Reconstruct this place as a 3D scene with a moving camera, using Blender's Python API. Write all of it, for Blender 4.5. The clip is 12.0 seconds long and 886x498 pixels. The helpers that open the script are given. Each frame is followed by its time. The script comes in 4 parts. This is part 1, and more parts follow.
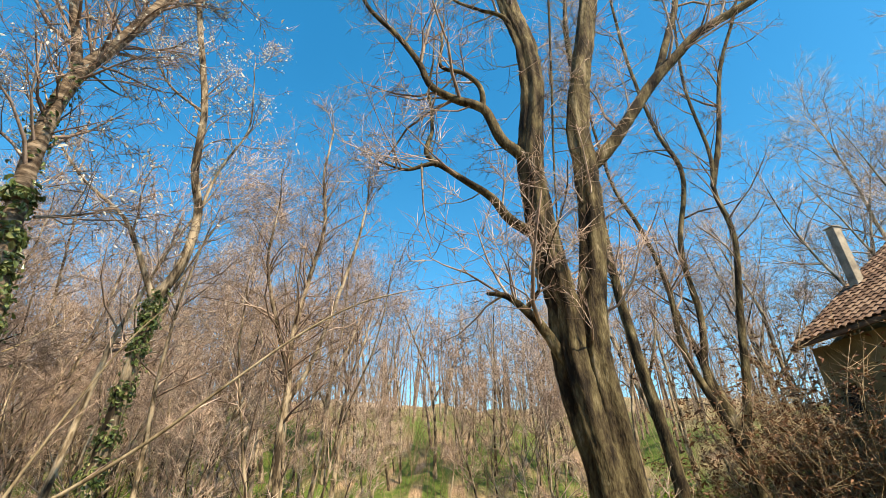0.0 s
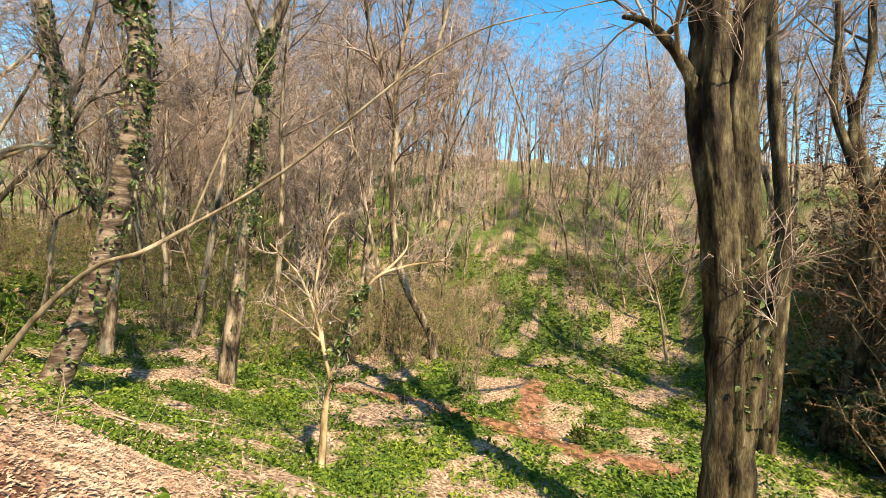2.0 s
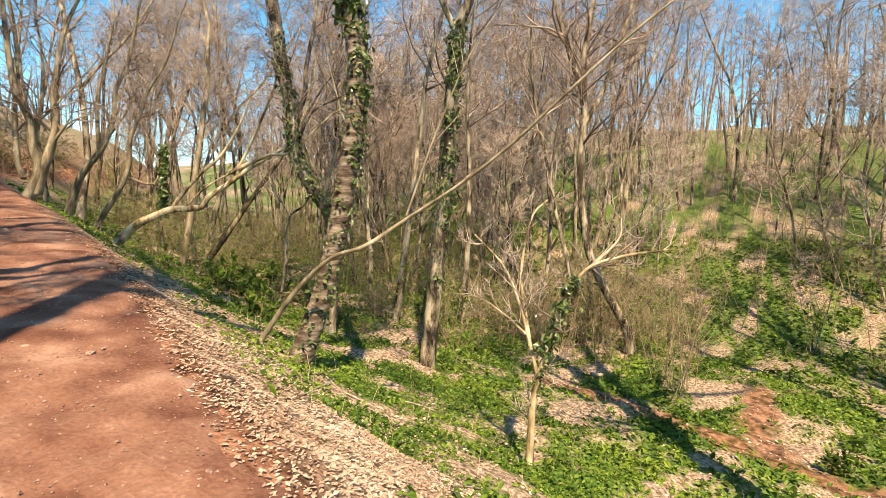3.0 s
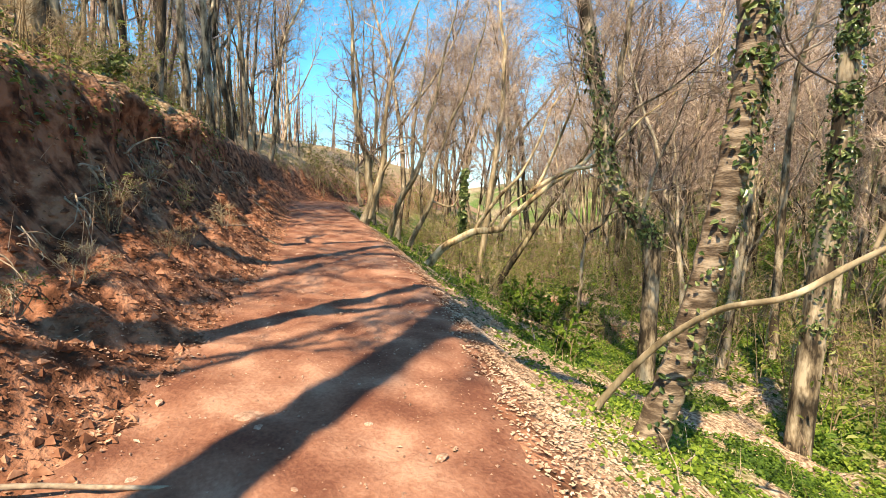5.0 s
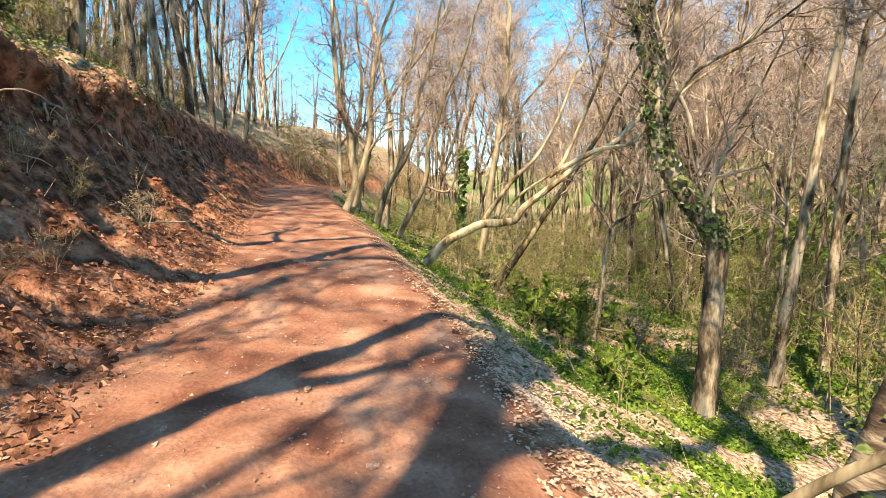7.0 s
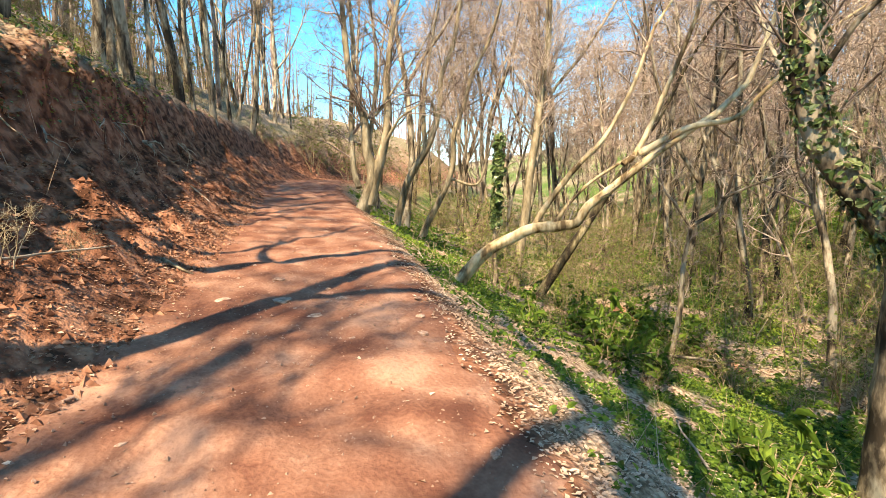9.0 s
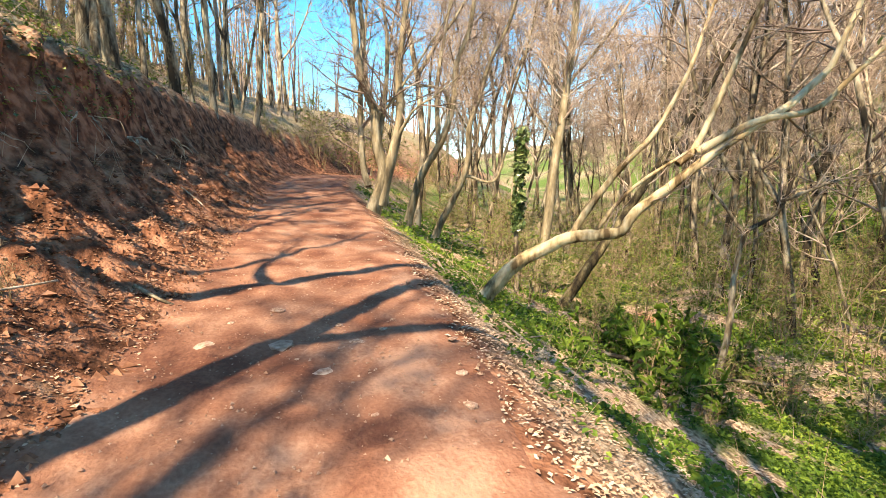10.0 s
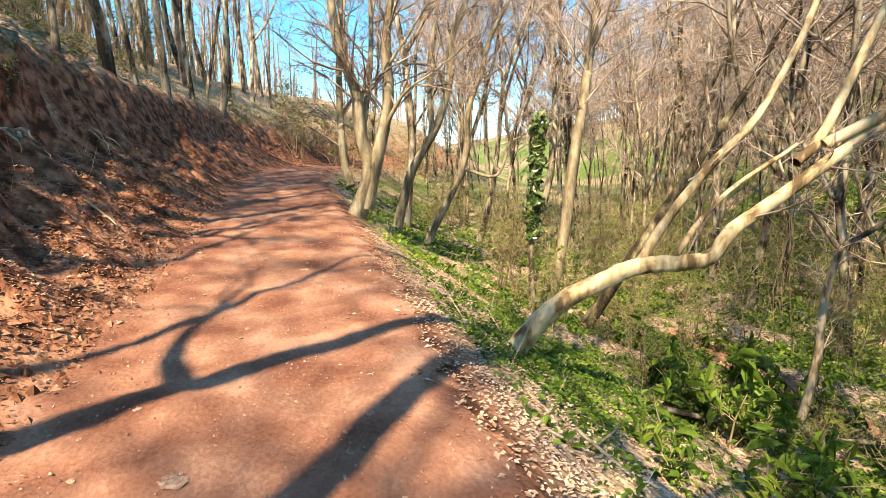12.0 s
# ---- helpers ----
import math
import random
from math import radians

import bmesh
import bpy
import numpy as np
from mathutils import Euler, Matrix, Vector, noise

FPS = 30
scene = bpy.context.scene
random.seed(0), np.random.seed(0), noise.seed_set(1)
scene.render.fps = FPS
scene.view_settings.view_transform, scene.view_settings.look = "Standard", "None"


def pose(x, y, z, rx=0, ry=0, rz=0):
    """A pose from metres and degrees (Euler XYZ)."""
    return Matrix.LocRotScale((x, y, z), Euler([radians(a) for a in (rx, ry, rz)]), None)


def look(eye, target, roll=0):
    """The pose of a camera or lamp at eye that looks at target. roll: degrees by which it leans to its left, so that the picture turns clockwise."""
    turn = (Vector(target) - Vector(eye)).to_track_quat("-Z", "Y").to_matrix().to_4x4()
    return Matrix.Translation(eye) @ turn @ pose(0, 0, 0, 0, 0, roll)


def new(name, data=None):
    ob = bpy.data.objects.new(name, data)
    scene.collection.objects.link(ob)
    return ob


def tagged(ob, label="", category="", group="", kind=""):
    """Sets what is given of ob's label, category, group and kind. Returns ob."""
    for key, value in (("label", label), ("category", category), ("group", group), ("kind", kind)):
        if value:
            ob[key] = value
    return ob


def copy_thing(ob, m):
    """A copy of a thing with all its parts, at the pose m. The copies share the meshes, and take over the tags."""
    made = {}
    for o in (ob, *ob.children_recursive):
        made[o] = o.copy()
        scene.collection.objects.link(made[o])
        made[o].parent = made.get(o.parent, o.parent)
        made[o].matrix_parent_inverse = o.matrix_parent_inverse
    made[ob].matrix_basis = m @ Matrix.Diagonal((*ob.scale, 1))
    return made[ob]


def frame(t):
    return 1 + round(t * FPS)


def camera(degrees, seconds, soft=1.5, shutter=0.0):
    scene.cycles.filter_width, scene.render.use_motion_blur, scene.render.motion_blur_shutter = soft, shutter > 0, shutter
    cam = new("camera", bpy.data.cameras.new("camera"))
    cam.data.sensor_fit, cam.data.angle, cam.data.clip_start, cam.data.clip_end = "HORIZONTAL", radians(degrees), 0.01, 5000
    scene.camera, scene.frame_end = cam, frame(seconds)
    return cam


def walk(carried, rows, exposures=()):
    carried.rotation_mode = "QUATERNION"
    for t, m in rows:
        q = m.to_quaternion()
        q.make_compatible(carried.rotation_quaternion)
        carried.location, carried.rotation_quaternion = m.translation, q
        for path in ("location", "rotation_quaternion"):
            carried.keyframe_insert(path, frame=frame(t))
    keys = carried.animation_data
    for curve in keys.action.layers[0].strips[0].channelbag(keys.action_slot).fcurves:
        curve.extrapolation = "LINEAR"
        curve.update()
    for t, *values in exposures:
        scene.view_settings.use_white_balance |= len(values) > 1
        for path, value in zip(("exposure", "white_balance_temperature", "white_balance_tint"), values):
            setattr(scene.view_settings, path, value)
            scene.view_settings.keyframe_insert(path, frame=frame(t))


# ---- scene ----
# camera and walk
cam = camera(86.0, 12.0, soft=0.6)
METRES, EYE, TILT, LEAN, TURN = 12.2, 1.55, 28.0, 0.6, 0.0
ROWS = [
    (0.0, 0.0, 0.0, 0.0, 0.0, 0.0, -0.0),
    (0.5, -0.0019, 0.002, -0.0081, 0.84, -8.81, 0.03),
    (1.0, -0.0041, 0.0006, -0.0176, 2.19, -18.98, -0.06),
    (1.5, -0.0068, -0.0047, -0.0241, 5.26, -26.34, 0.01),
    (2.0, -0.0258, -0.0124, -0.0226, 10.93, -28.63, 1.35),
    (2.5, -0.0462, -0.0109, -0.0166, 18.77, -29.43, 6.55),
    (3.0, -0.078, 0.0072, -0.0304, 28.71, -28.33, 12.06),
    (3.5, -0.1093, 0.023, -0.0346, 38.12, -25.67, 16.61),
    (5.5, -0.2978, 0.0678, -0.0531, 61.49, -16.29, 24.1),
    (6.0, -0.3408, 0.0868, -0.0643, 60.75, -17.74, 24.17),
    (6.5, -0.3866, 0.1052, -0.0658, 58.08, -19.47, 23.73),
    (7.0, -0.4404, 0.1165, -0.0634, 57.47, -19.6, 23.01),
    (9.0, -0.6374, 0.1917, -0.0869, 59.61, -19.85, 24.61),
    (9.5, -0.6841, 0.2031, -0.0906, 60.21, -19.91, 24.67),
    (10.0, -0.7307, 0.216, -0.0832, 60.34, -20.37, 24.74),
    (10.5, -0.7794, 0.2361, -0.0859, 59.82, -20.52, 25.09),
    (11.0, -0.8245, 0.2458, -0.0916, 59.27, -20.6, 24.9),
    (11.5, -0.8676, 0.258, -0.0898, 58.66, -22.33, 24.54),
    (12.0, -0.9151, 0.2796, -0.0909, 58.04, -22.86, 24.8),
]
EXPOSURES = [(0.0, 0.95, 8200, 13), (1.5, 1.1, 8200, 13), (2.5, 1.1, 8200, 13), (3.5, 1.05, 8200, 13), (5.5, 1.45, 8200, 13), (9.0, 1.62, 8200, 12), (12.0, 1.62, 8200, 12)]
walk(cam, [(t, pose(0, 0, EYE, TILT, LEAN, TURN) @ pose(METRES * x, METRES * y, METRES * z, 90 + pitch, roll, yaw)) for t, x, y, z, yaw, pitch, roll in ROWS], EXPOSURES)

# world, sun and exposure
SUN_YAW, SUN_UP = radians(140), radians(50)
world = bpy.data.worlds.new("sky")
scene.world = world
world.use_nodes = True
wn = world.node_tree.nodes
sky = wn.new("ShaderNodeTexSky")
sky.sky_type, sky.sun_disc = "NISHITA", False
sky.sun_elevation, sky.sun_rotation = SUN_UP, SUN_YAW
sky.air_density, sky.dust_density, sky.ozone_density = 1.0, 0.3, 2.5
wn["Background"].inputs["Strength"].default_value = 0.12
deep = wn.new("ShaderNodeHueSaturation")
deep.inputs["Hue"].default_value, deep.inputs["Saturation"].default_value, deep.inputs["Value"].default_value = 0.49, 1.42, 1.4
world.node_tree.links.new(sky.outputs[0], deep.inputs["Color"])
world.node_tree.links.new(deep.outputs[0], wn["Background"].inputs["Color"])
sun_way = Vector((math.sin(SUN_YAW) * math.cos(SUN_UP), math.cos(SUN_YAW) * math.cos(SUN_UP), math.sin(SUN_UP)))
sun = new("sun", bpy.data.lights.new("sun", "SUN"))
sun.data.energy, sun.data.angle, sun.data.color = 5.0, radians(0.5), (1.0, 0.9, 0.74)
sun.matrix_world = look(sun_way * 60, (0, 0, 0))

# materials
def material(name, ramp, scale=3.0, rough=0.85, bump=0.3, bump_scale=20.0, stretch=(1, 1, 1), vary=0.0, detail=8.0, spec=0.2, coords="Object", through_light=0.0, island=0.0):
    """A procedural surface: two scales of noise through a ramp of (position, colour) stops, fine relief, variation per object or per island."""
    m = bpy.data.materials.new(name)
    m.use_nodes = True
    nt = m.node_tree
    n, link = nt.nodes, nt.links.new
    bsdf = n["Principled BSDF"]
    tc = n.new("ShaderNodeTexCoord")
    mp = n.new("ShaderNodeMapping")
    mp.inputs["Scale"].default_value = stretch
    link(tc.outputs[coords], mp.inputs["Vector"])
    big, fine = n.new("ShaderNodeTexNoise"), n.new("ShaderNodeTexNoise")
    big.inputs["Scale"].default_value, big.inputs["Detail"].default_value = scale, detail
    fine.inputs["Scale"].default_value, fine.inputs["Detail"].default_value = bump_scale, 4.0
    link(mp.outputs[0], big.inputs["Vector"])
    link(mp.outputs[0], fine.inputs["Vector"])
    mix = n.new("ShaderNodeMath")
    mix.operation = "MULTIPLY_ADD"
    mix.inputs[1].default_value = 0.3
    sub = n.new("ShaderNodeMath")
    sub.operation, sub.inputs[1].default_value = "SUBTRACT", 0.15
    link(fine.outputs["Fac"], mix.inputs[0])
    link(big.outputs["Fac"], sub.inputs[0])
    link(sub.outputs[0], mix.inputs[2])
    last = mix.outputs[0]
    for amount, kind in ((vary, "ShaderNodeObjectInfo"), (island, "ShaderNodeNewGeometry")):
        if amount:
            info = n.new(kind)
            add = n.new("ShaderNodeMath")
            add.operation = "MULTIPLY_ADD"
            add.inputs[1].default_value = amount
            shift = n.new("ShaderNodeMath")
            shift.operation, shift.inputs[1].default_value = "SUBTRACT", amount / 2
            link(info.outputs["Random" if kind.endswith("Info") else "Random Per Island"], add.inputs[0])
            link(last, shift.inputs[0])
            link(shift.outputs[0], add.inputs[2])
            last = add.outputs[0]
    cr = n.new("ShaderNodeValToRGB")
    while len(cr.color_ramp.elements) < len(ramp):
        cr.color_ramp.elements.new(0.5)
    for e, (p, c) in zip(cr.color_ramp.elements, ramp):
        e.position, e.color = p, (*c, 1)
    link(last, cr.inputs["Fac"])
    link(cr.outputs[0], bsdf.inputs["Base Color"])
    bsdf.inputs["Roughness"].default_value = rough
    bsdf.inputs["Specular IOR Level"].default_value = spec
    if bump:
        bp = n.new("ShaderNodeBump")
        bp.inputs["Strength"].default_value, bp.inputs["Distance"].default_value = bump, 0.02
        link(fine.outputs["Fac"], bp.inputs["Height"])
        link(bp.outputs[0], bsdf.inputs["Normal"])
    if through_light:
        tr, ms = n.new("ShaderNodeBsdfTranslucent"), n.new("ShaderNodeMixShader")
        ms.inputs[0].default_value = through_light
        link(cr.outputs[0], tr.inputs["Color"])
        link(bsdf.outputs[0], ms.inputs[1])
        link(tr.outputs[0], ms.inputs[2])
        link(ms.outputs[0], n["Material Output"].inputs["Surface"])
    return m


BARK = material("bark_grey_brown", [(0.4, (0.035, 0.026, 0.017)), (0.5, (0.16, 0.125, 0.083)), (0.62, (0.38, 0.32, 0.23))], 4, bump=0.7, bump_scale=24, stretch=(1, 1, 0.3), vary=0.1)
TWIG = material("twig_bark", [(0.3, (0.11, 0.076, 0.06)), (0.5, (0.29, 0.215, 0.172)), (0.7, (0.52, 0.43, 0.35))], 2, bump=0.0, vary=0.2, island=0.15)
OLD_BARK = material("bark_old_mossy", [(0.38, (0.014, 0.01, 0.006)), (0.48, (0.05, 0.038, 0.02)), (0.6, (0.115, 0.096, 0.05)), (0.74, (0.28, 0.235, 0.15))], 5, bump=1.0, bump_scale=36, stretch=(1, 1, 0.3), detail=12)
CHERRY = material("bark_cherry_banded", [(0.38, (0.06, 0.042, 0.028)), (0.5, (0.14, 0.105, 0.074)), (0.64, (0.3, 0.24, 0.175))], 3.5, bump=0.5, bump_scale=16, stretch=(1, 1, 4.0), rough=0.7)
PALE = material("bark_pale_stripped", [(0.37, (0.1, 0.065, 0.032)), (0.47, (0.34, 0.25, 0.135)), (0.62, (0.6, 0.5, 0.32))], 3.5, bump=0.5, bump_scale=18, stretch=(1, 1, 0.3))
IVY = material("ivy_leaf", [(0.2, (0.022, 0.045, 0.013)), (0.5, (0.075, 0.12, 0.035)), (0.78, (0.24, 0.27, 0.11))], 5, rough=0.3, bump=0.0, island=0.5, spec=0.45, through_light=0.15)
GREEN = material("herb_leaf", [(0.25, (0.035, 0.075, 0.012)), (0.5, (0.115, 0.195, 0.026)), (0.75, (0.27, 0.35, 0.055))], 0.4, rough=0.55, bump=0.0, island=0.4, through_light=0.35)
SHRUB_LEAF = material("shrub_leaf_young", [(0.2, (0.075, 0.105, 0.022)), (0.5, (0.19, 0.225, 0.055)), (0.8, (0.34, 0.35, 0.12))], 3, rough=0.6, bump=0.0, island=0.4, through_light=0.35)
LITTER = material("leaf_litter", [(0.2, (0.25, 0.145, 0.09)), (0.5, (0.45, 0.315, 0.22)), (0.8, (0.62, 0.49, 0.375))], 1, rough=0.8, bump=0.0, island=0.4, through_light=0.1)
BANK_LITTER = material("leaf_litter_red_dust", [(0.2, (0.1, 0.045, 0.028)), (0.5, (0.25, 0.13, 0.08)), (0.8, (0.48, 0.32, 0.22))], 1, rough=0.85, bump=0.0, island=0.55, through_light=0.08)
WITHERED = material("beech_leaf_withered", [(0.2, (0.07, 0.032, 0.018)), (0.5, (0.2, 0.105, 0.06)), (0.8, (0.4, 0.26, 0.17))], 1, rough=0.75, bump=0.0, island=0.5, through_light=0.15)
STONE = material("stone_red_sandstone", [(0.3, (0.2, 0.115, 0.08)), (0.55, (0.36, 0.23, 0.165)), (0.75, (0.5, 0.37, 0.29))], 6, bump=0.4, bump_scale=30, vary=0.2)
BLOSSOM = material("blossom_white", [(0.3, (0.6, 0.6, 0.52)), (0.7, (0.82, 0.82, 0.75))], 3, bump=0.0, island=0.3, through_light=0.35)

# the lie of the land: the trail's line, and the cross-section of the valley
TRAIL_X = np.array([20, 8, 0, -3.6, -8.3, -11.2, -15, -21, -28, -36, -50, -80.0])[::-1]
TRAIL_Y = np.array([-6.6, -2.7, -0.3, 0.75, 2.4, 3.2, 4.1, 5.3, 6.6, 8.8, 17, 46.0])[::-1]
TRAIL_Z = np.array([-1.5, -0.7, -0.25, -0.1, 0.32, 0.68, 1.0, 1.7, 2.4, 3.1, 3.8, 6.0])[::-1]
CROSS_U = np.array([-90, -40, -20, -9.5, -4.2, -3.45, -3.2, -2.5, -1.9, -1.4, 0, 1.35, 1.9, 2.7, 3.6, 6, 8.6, 12, 20, 24, 60, 100, 200.0])
CROSS_Z = np.array([13, 10, 8.2, 6.2, 3.1, 2.55, 1.6, 0.85, 0.4, 0.0, -0.03, 0, -0.4, -0.85, -1.4, -2.45, -3.0, -3.2, -3.4, -2.9, 10.5, 19, 24.0])


def smooth(x, xs, ys, w):
    return sum(np.interp(x + o * w, xs, ys) for o in (-1, -0.5, 0, 0.5, 1)) / 5


def lateral(x, y):
    """Metres to the valley side of the trail's middle."""
    slope = smooth(x + 0.5, TRAIL_X, TRAIL_Y, 2.0) - smooth(x - 0.5, TRAIL_X, TRAIL_Y, 2.0)
    return (y - smooth(x, TRAIL_X, TRAIL_Y, 2.0)) / np.sqrt(1 + slope * slope)


def bumps(x, y, size, seed):
    """Smooth uneven ground, about -1 to 1."""
    r = np.random.RandomState(seed)
    out = 0
    for k in range(7):
        a, f, p = r.uniform(0, 6.283), r.uniform(0.6, 1.7) / size, r.uniform(0, 6.283, 2)
        out = out + np.sin((x * np.cos(a) + y * np.sin(a)) * f * 6.283 + p[0] + 0.9 * np.sin((y * np.cos(a) - x * np.sin(a)) * f * 4.1 + p[1]))
    return out / 4.0


def clamp(v, a, b):
    return np.clip((v - a) / (b - a), 0, 1)


def height(x, y):
    x, y = np.asarray(x, float), np.asarray(y, float)
    u = lateral(x, y)
    z = smooth(x, TRAIL_X, TRAIL_Z, 2.0) + smooth(u, CROSS_U, CROSS_Z, 0.25)
    off = clamp(np.abs(u + 0.05), 1.2, 2.2)
    bank = clamp(-u, 1.4, 2.2) * clamp(-u, 7, 3.5)
    z = z + off * (0.07 * bumps(x, y, 1.7, 1) + 0.03 * bumps(x, y, 0.5, 2)) + clamp(np.abs(u), 6, 20) * 0.35 * bumps(x, y, 9, 3) + clamp(np.abs(u), 28, 60) * 1.6 * bumps(x, y, 34, 8)
    z = z + bank * (0.16 * bumps(x, y, 1.4, 4) + 0.09 * bumps(x, y, 0.45, 5))
    z = z + (1 - off) * (0.02 * bumps(x, y, 1.1, 6) + 0.008 * bumps(x, y, 0.3, 7))
    # the terrace that carries the house, with a steep face to the valley floor
    terrace = clamp(x + 0.25 * (y - 14), 9.5, 12.0) * clamp(y, 7.5, 10.0) * clamp(y, 60, 30)
    return z * (1 - terrace) + terrace * np.maximum(z, 1.6)


def grid_lines(lo, hi, step, far, grow=1.12):
    lines, s, a, b = list(np.arange(lo, hi + step / 2, step)), step, lo, hi
    while b < far:
        s *= grow
        a, b = a - s, b + s
        lines = [a] + lines + [b]
    return np.array(lines)


def mesh_from(name, verts, faces, mat, smooth_faces=True):
    me = bpy.data.meshes.new(name)
    me.from_pydata(verts.tolist() if hasattr(verts, "tolist") else verts, [], faces.tolist() if hasattr(faces, "tolist") else faces)
    me.polygons.foreach_set("use_smooth", [smooth_faces] * len(me.polygons))
    if mat:
        me.materials.append(mat)
    return me


def sheet(name, xs, ys, zs, mat):
    """A grid mesh from 2D arrays of places."""
    n, m = xs.shape
    i = np.arange(n * m).reshape(n, m)
    faces = np.stack([i[:-1, :-1], i[1:, :-1], i[1:, 1:], i[:-1, 1:]], -1).reshape(-1, 4)
    return mesh_from(name, np.stack([xs, ys, zs], -1).reshape(-1, 3), faces, mat)


def ground_material():
    m = bpy.data.materials.new("woodland_ground")
    m.use_nodes = True
    n, link = m.node_tree.nodes, m.node_tree.links.new
    tc = n.new("ShaderNodeTexCoord")

    def noise_of(scale, detail=6.0):
        t = n.new("ShaderNodeTexNoise")
        t.inputs["Scale"].default_value, t.inputs["Detail"].default_value = scale, detail
        link(tc.outputs["Object"], t.inputs["Vector"])
        return t.outputs["Fac"]

    def ramp(source, stops):
        r = n.new("ShaderNodeValToRGB")
        while len(r.color_ramp.elements) < len(stops):
            r.color_ramp.elements.new(0.5)
        for e, (p, c) in zip(r.color_ramp.elements, stops):
            e.position, e.color = p, (*c, 1)
        link(source, r.inputs["Fac"])
        return r.outputs[0]

    def blend(fac, a, b):
        x = n.new("ShaderNodeMix")
        x.data_type = "RGBA"
        link(fac, x.inputs["Factor"])
        link(a, x.inputs["A"])
        link(b, x.inputs["B"])
        return x.outputs["Result"]

    def mask(name):
        a = n.new("ShaderNodeAttribute")
        a.attribute_name = name
        return a.outputs["Fac"]

    litter = ramp(noise_of(14, 10), [(0.37, (0.13, 0.08, 0.052)), (0.5, (0.31, 0.215, 0.145)), (0.63, (0.5, 0.38, 0.27))])
    green = ramp(noise_of(9, 10), [(0.3, (0.02, 0.045, 0.01)), (0.5, (0.06, 0.115, 0.02)), (0.7, (0.16, 0.22, 0.05))])
    soil = ramp(noise_of(5, 12), [(0.38, (0.06, 0.025, 0.014)), (0.5, (0.19, 0.08, 0.046)), (0.62, (0.34, 0.165, 0.1))])
    colour = blend(mask("green"), litter, green)
    colour = blend(mask("soil"), colour, soil)
    bsdf = n["Principled BSDF"]
    link(colour, bsdf.inputs["Base Color"])
    bsdf.inputs["Roughness"].default_value, bsdf.inputs["Specular IOR Level"].default_value = 0.95, 0.1
    bp = n.new("ShaderNodeBump")
    bp.inputs["Strength"].default_value, bp.inputs["Distance"].default_value = 0.9, 0.05
    link(noise_of(16, 12), bp.inputs["Height"])
    link(bp.outputs[0], bsdf.inputs["Normal"])
    return m


def foot_track(x, y):
    """1 on the narrow earth tracks along the valley floor."""
    best = np.full(np.shape(x), 9.0)
    for line in (((-5.1, 12.8), (-3.1, 12.7), (-1.3, 12.4), (0.7, 11.9), (3.0, 11.3)), ((0.3, 12.3), (-0.1, 13.7), (0.2, 16.8)), ((-18.5, 14.3), (-17.1, 14.2), (-15.8, 14.1), (-14.4, 13.8))):
        for (a, b), (c, d) in zip(line, line[1:]):
            k = np.clip(((x - a) * (c - a) + (y - b) * (d - b)) / ((c - a) ** 2 + (d - b) ** 2), 0, 1)
            best = np.minimum(best, np.hypot(x - a - k * (c - a), y - b - k * (d - b)))
    return clamp(best + 0.12 * bumps(x, y, 0.8, 14), 0.55, 0.25)


def green_mask(x, y):
    u = lateral(x, y)
    patch = clamp(bumps(x, y, 3.5, 11) + 0.6 * bumps(x, y, 1.1, 12), -0.6, 0.3)
    edge = 0.55 * clamp(x, -8, -11)
    return np.maximum(clamp(u + edge, 1.9, 3.2) * clamp(u, 45, 22) * patch, 0.95 * clamp(u, 18, 23) * clamp(u, 110, 60) * clamp(patch, 0.0, 0.5) + 0.32 * clamp(-u, 3.3, 4.2) * patch)


def soil_mask(x, y):
    u = lateral(x, y)
    return np.maximum(clamp(-u, 1.0, 1.4) * clamp(-u, 3.95, 3.5) * clamp(bumps(x, y, 0.9, 13), -1.7, -0.7), np.maximum(clamp(u, 1.95, 1.35) * clamp(u, -1.7, -1.35), 0.85 * foot_track(x, y)))


def crest_push(x, y):
    """How far the turf of the bank's crest hangs out over the face below."""
    return 0.5 * np.exp(-((lateral(x, y) + 3.6) / 0.32) ** 2) * clamp(bumps(x, y, 1.8, 15) + 0.5 * bumps(x, y, 0.6, 16), -0.9, 0.8) * clamp(x, -4, -7) * (0.3 + 0.7 * clamp(x, -24, -18)) * clamp(x, -60, -40)


gx, gy = np.meshgrid(grid_lines(-30, 6, 0.11, 420), grid_lines(-5, 13, 0.11, 420), indexing="ij")
gz = height(gx, gy)
crest = crest_push(gx, gy)
ground_mesh = sheet("ground", gx, gy + crest, gz, ground_material())
for mask_name, values in (("green", green_mask(gx, gy)), ("soil", soil_mask(gx, gy))):
    ground_mesh.attributes.new(mask_name, "FLOAT", "POINT").data.foreach_set("value", values.reshape(-1).astype(np.float32))
ground = tagged(new("ground", ground_mesh), "woodland floor with leaf litter, herbs and reddish bank soil", "ground", kind="structure")

TRAIL = material("trail_red_earth", [(0.34, (0.125, 0.05, 0.032)), (0.45, (0.19, 0.086, 0.055)), (0.55, (0.24, 0.118, 0.077)), (0.68, (0.34, 0.19, 0.13))], 1.9, rough=0.92, bump=0.55, bump_scale=34, detail=12, spec=0.12)
along = np.concatenate([np.arange(9, -30, -0.09), np.arange(-30, -48, -0.3)])
across = np.linspace(-1, 1, 46)
mx = along[:, None] + 0 * across[None, :]
wl = 1.42 + 0.13 * bumps(along, along * 0.3, 1.6, 21) + 0.06 * bumps(along, along * 0.3, 0.5, 22)
wr = 1.32 + 0.1 * bumps(along, along * 0.3, 1.9, 23) + 0.06 * bumps(along, along * 0.3, 0.5, 24)
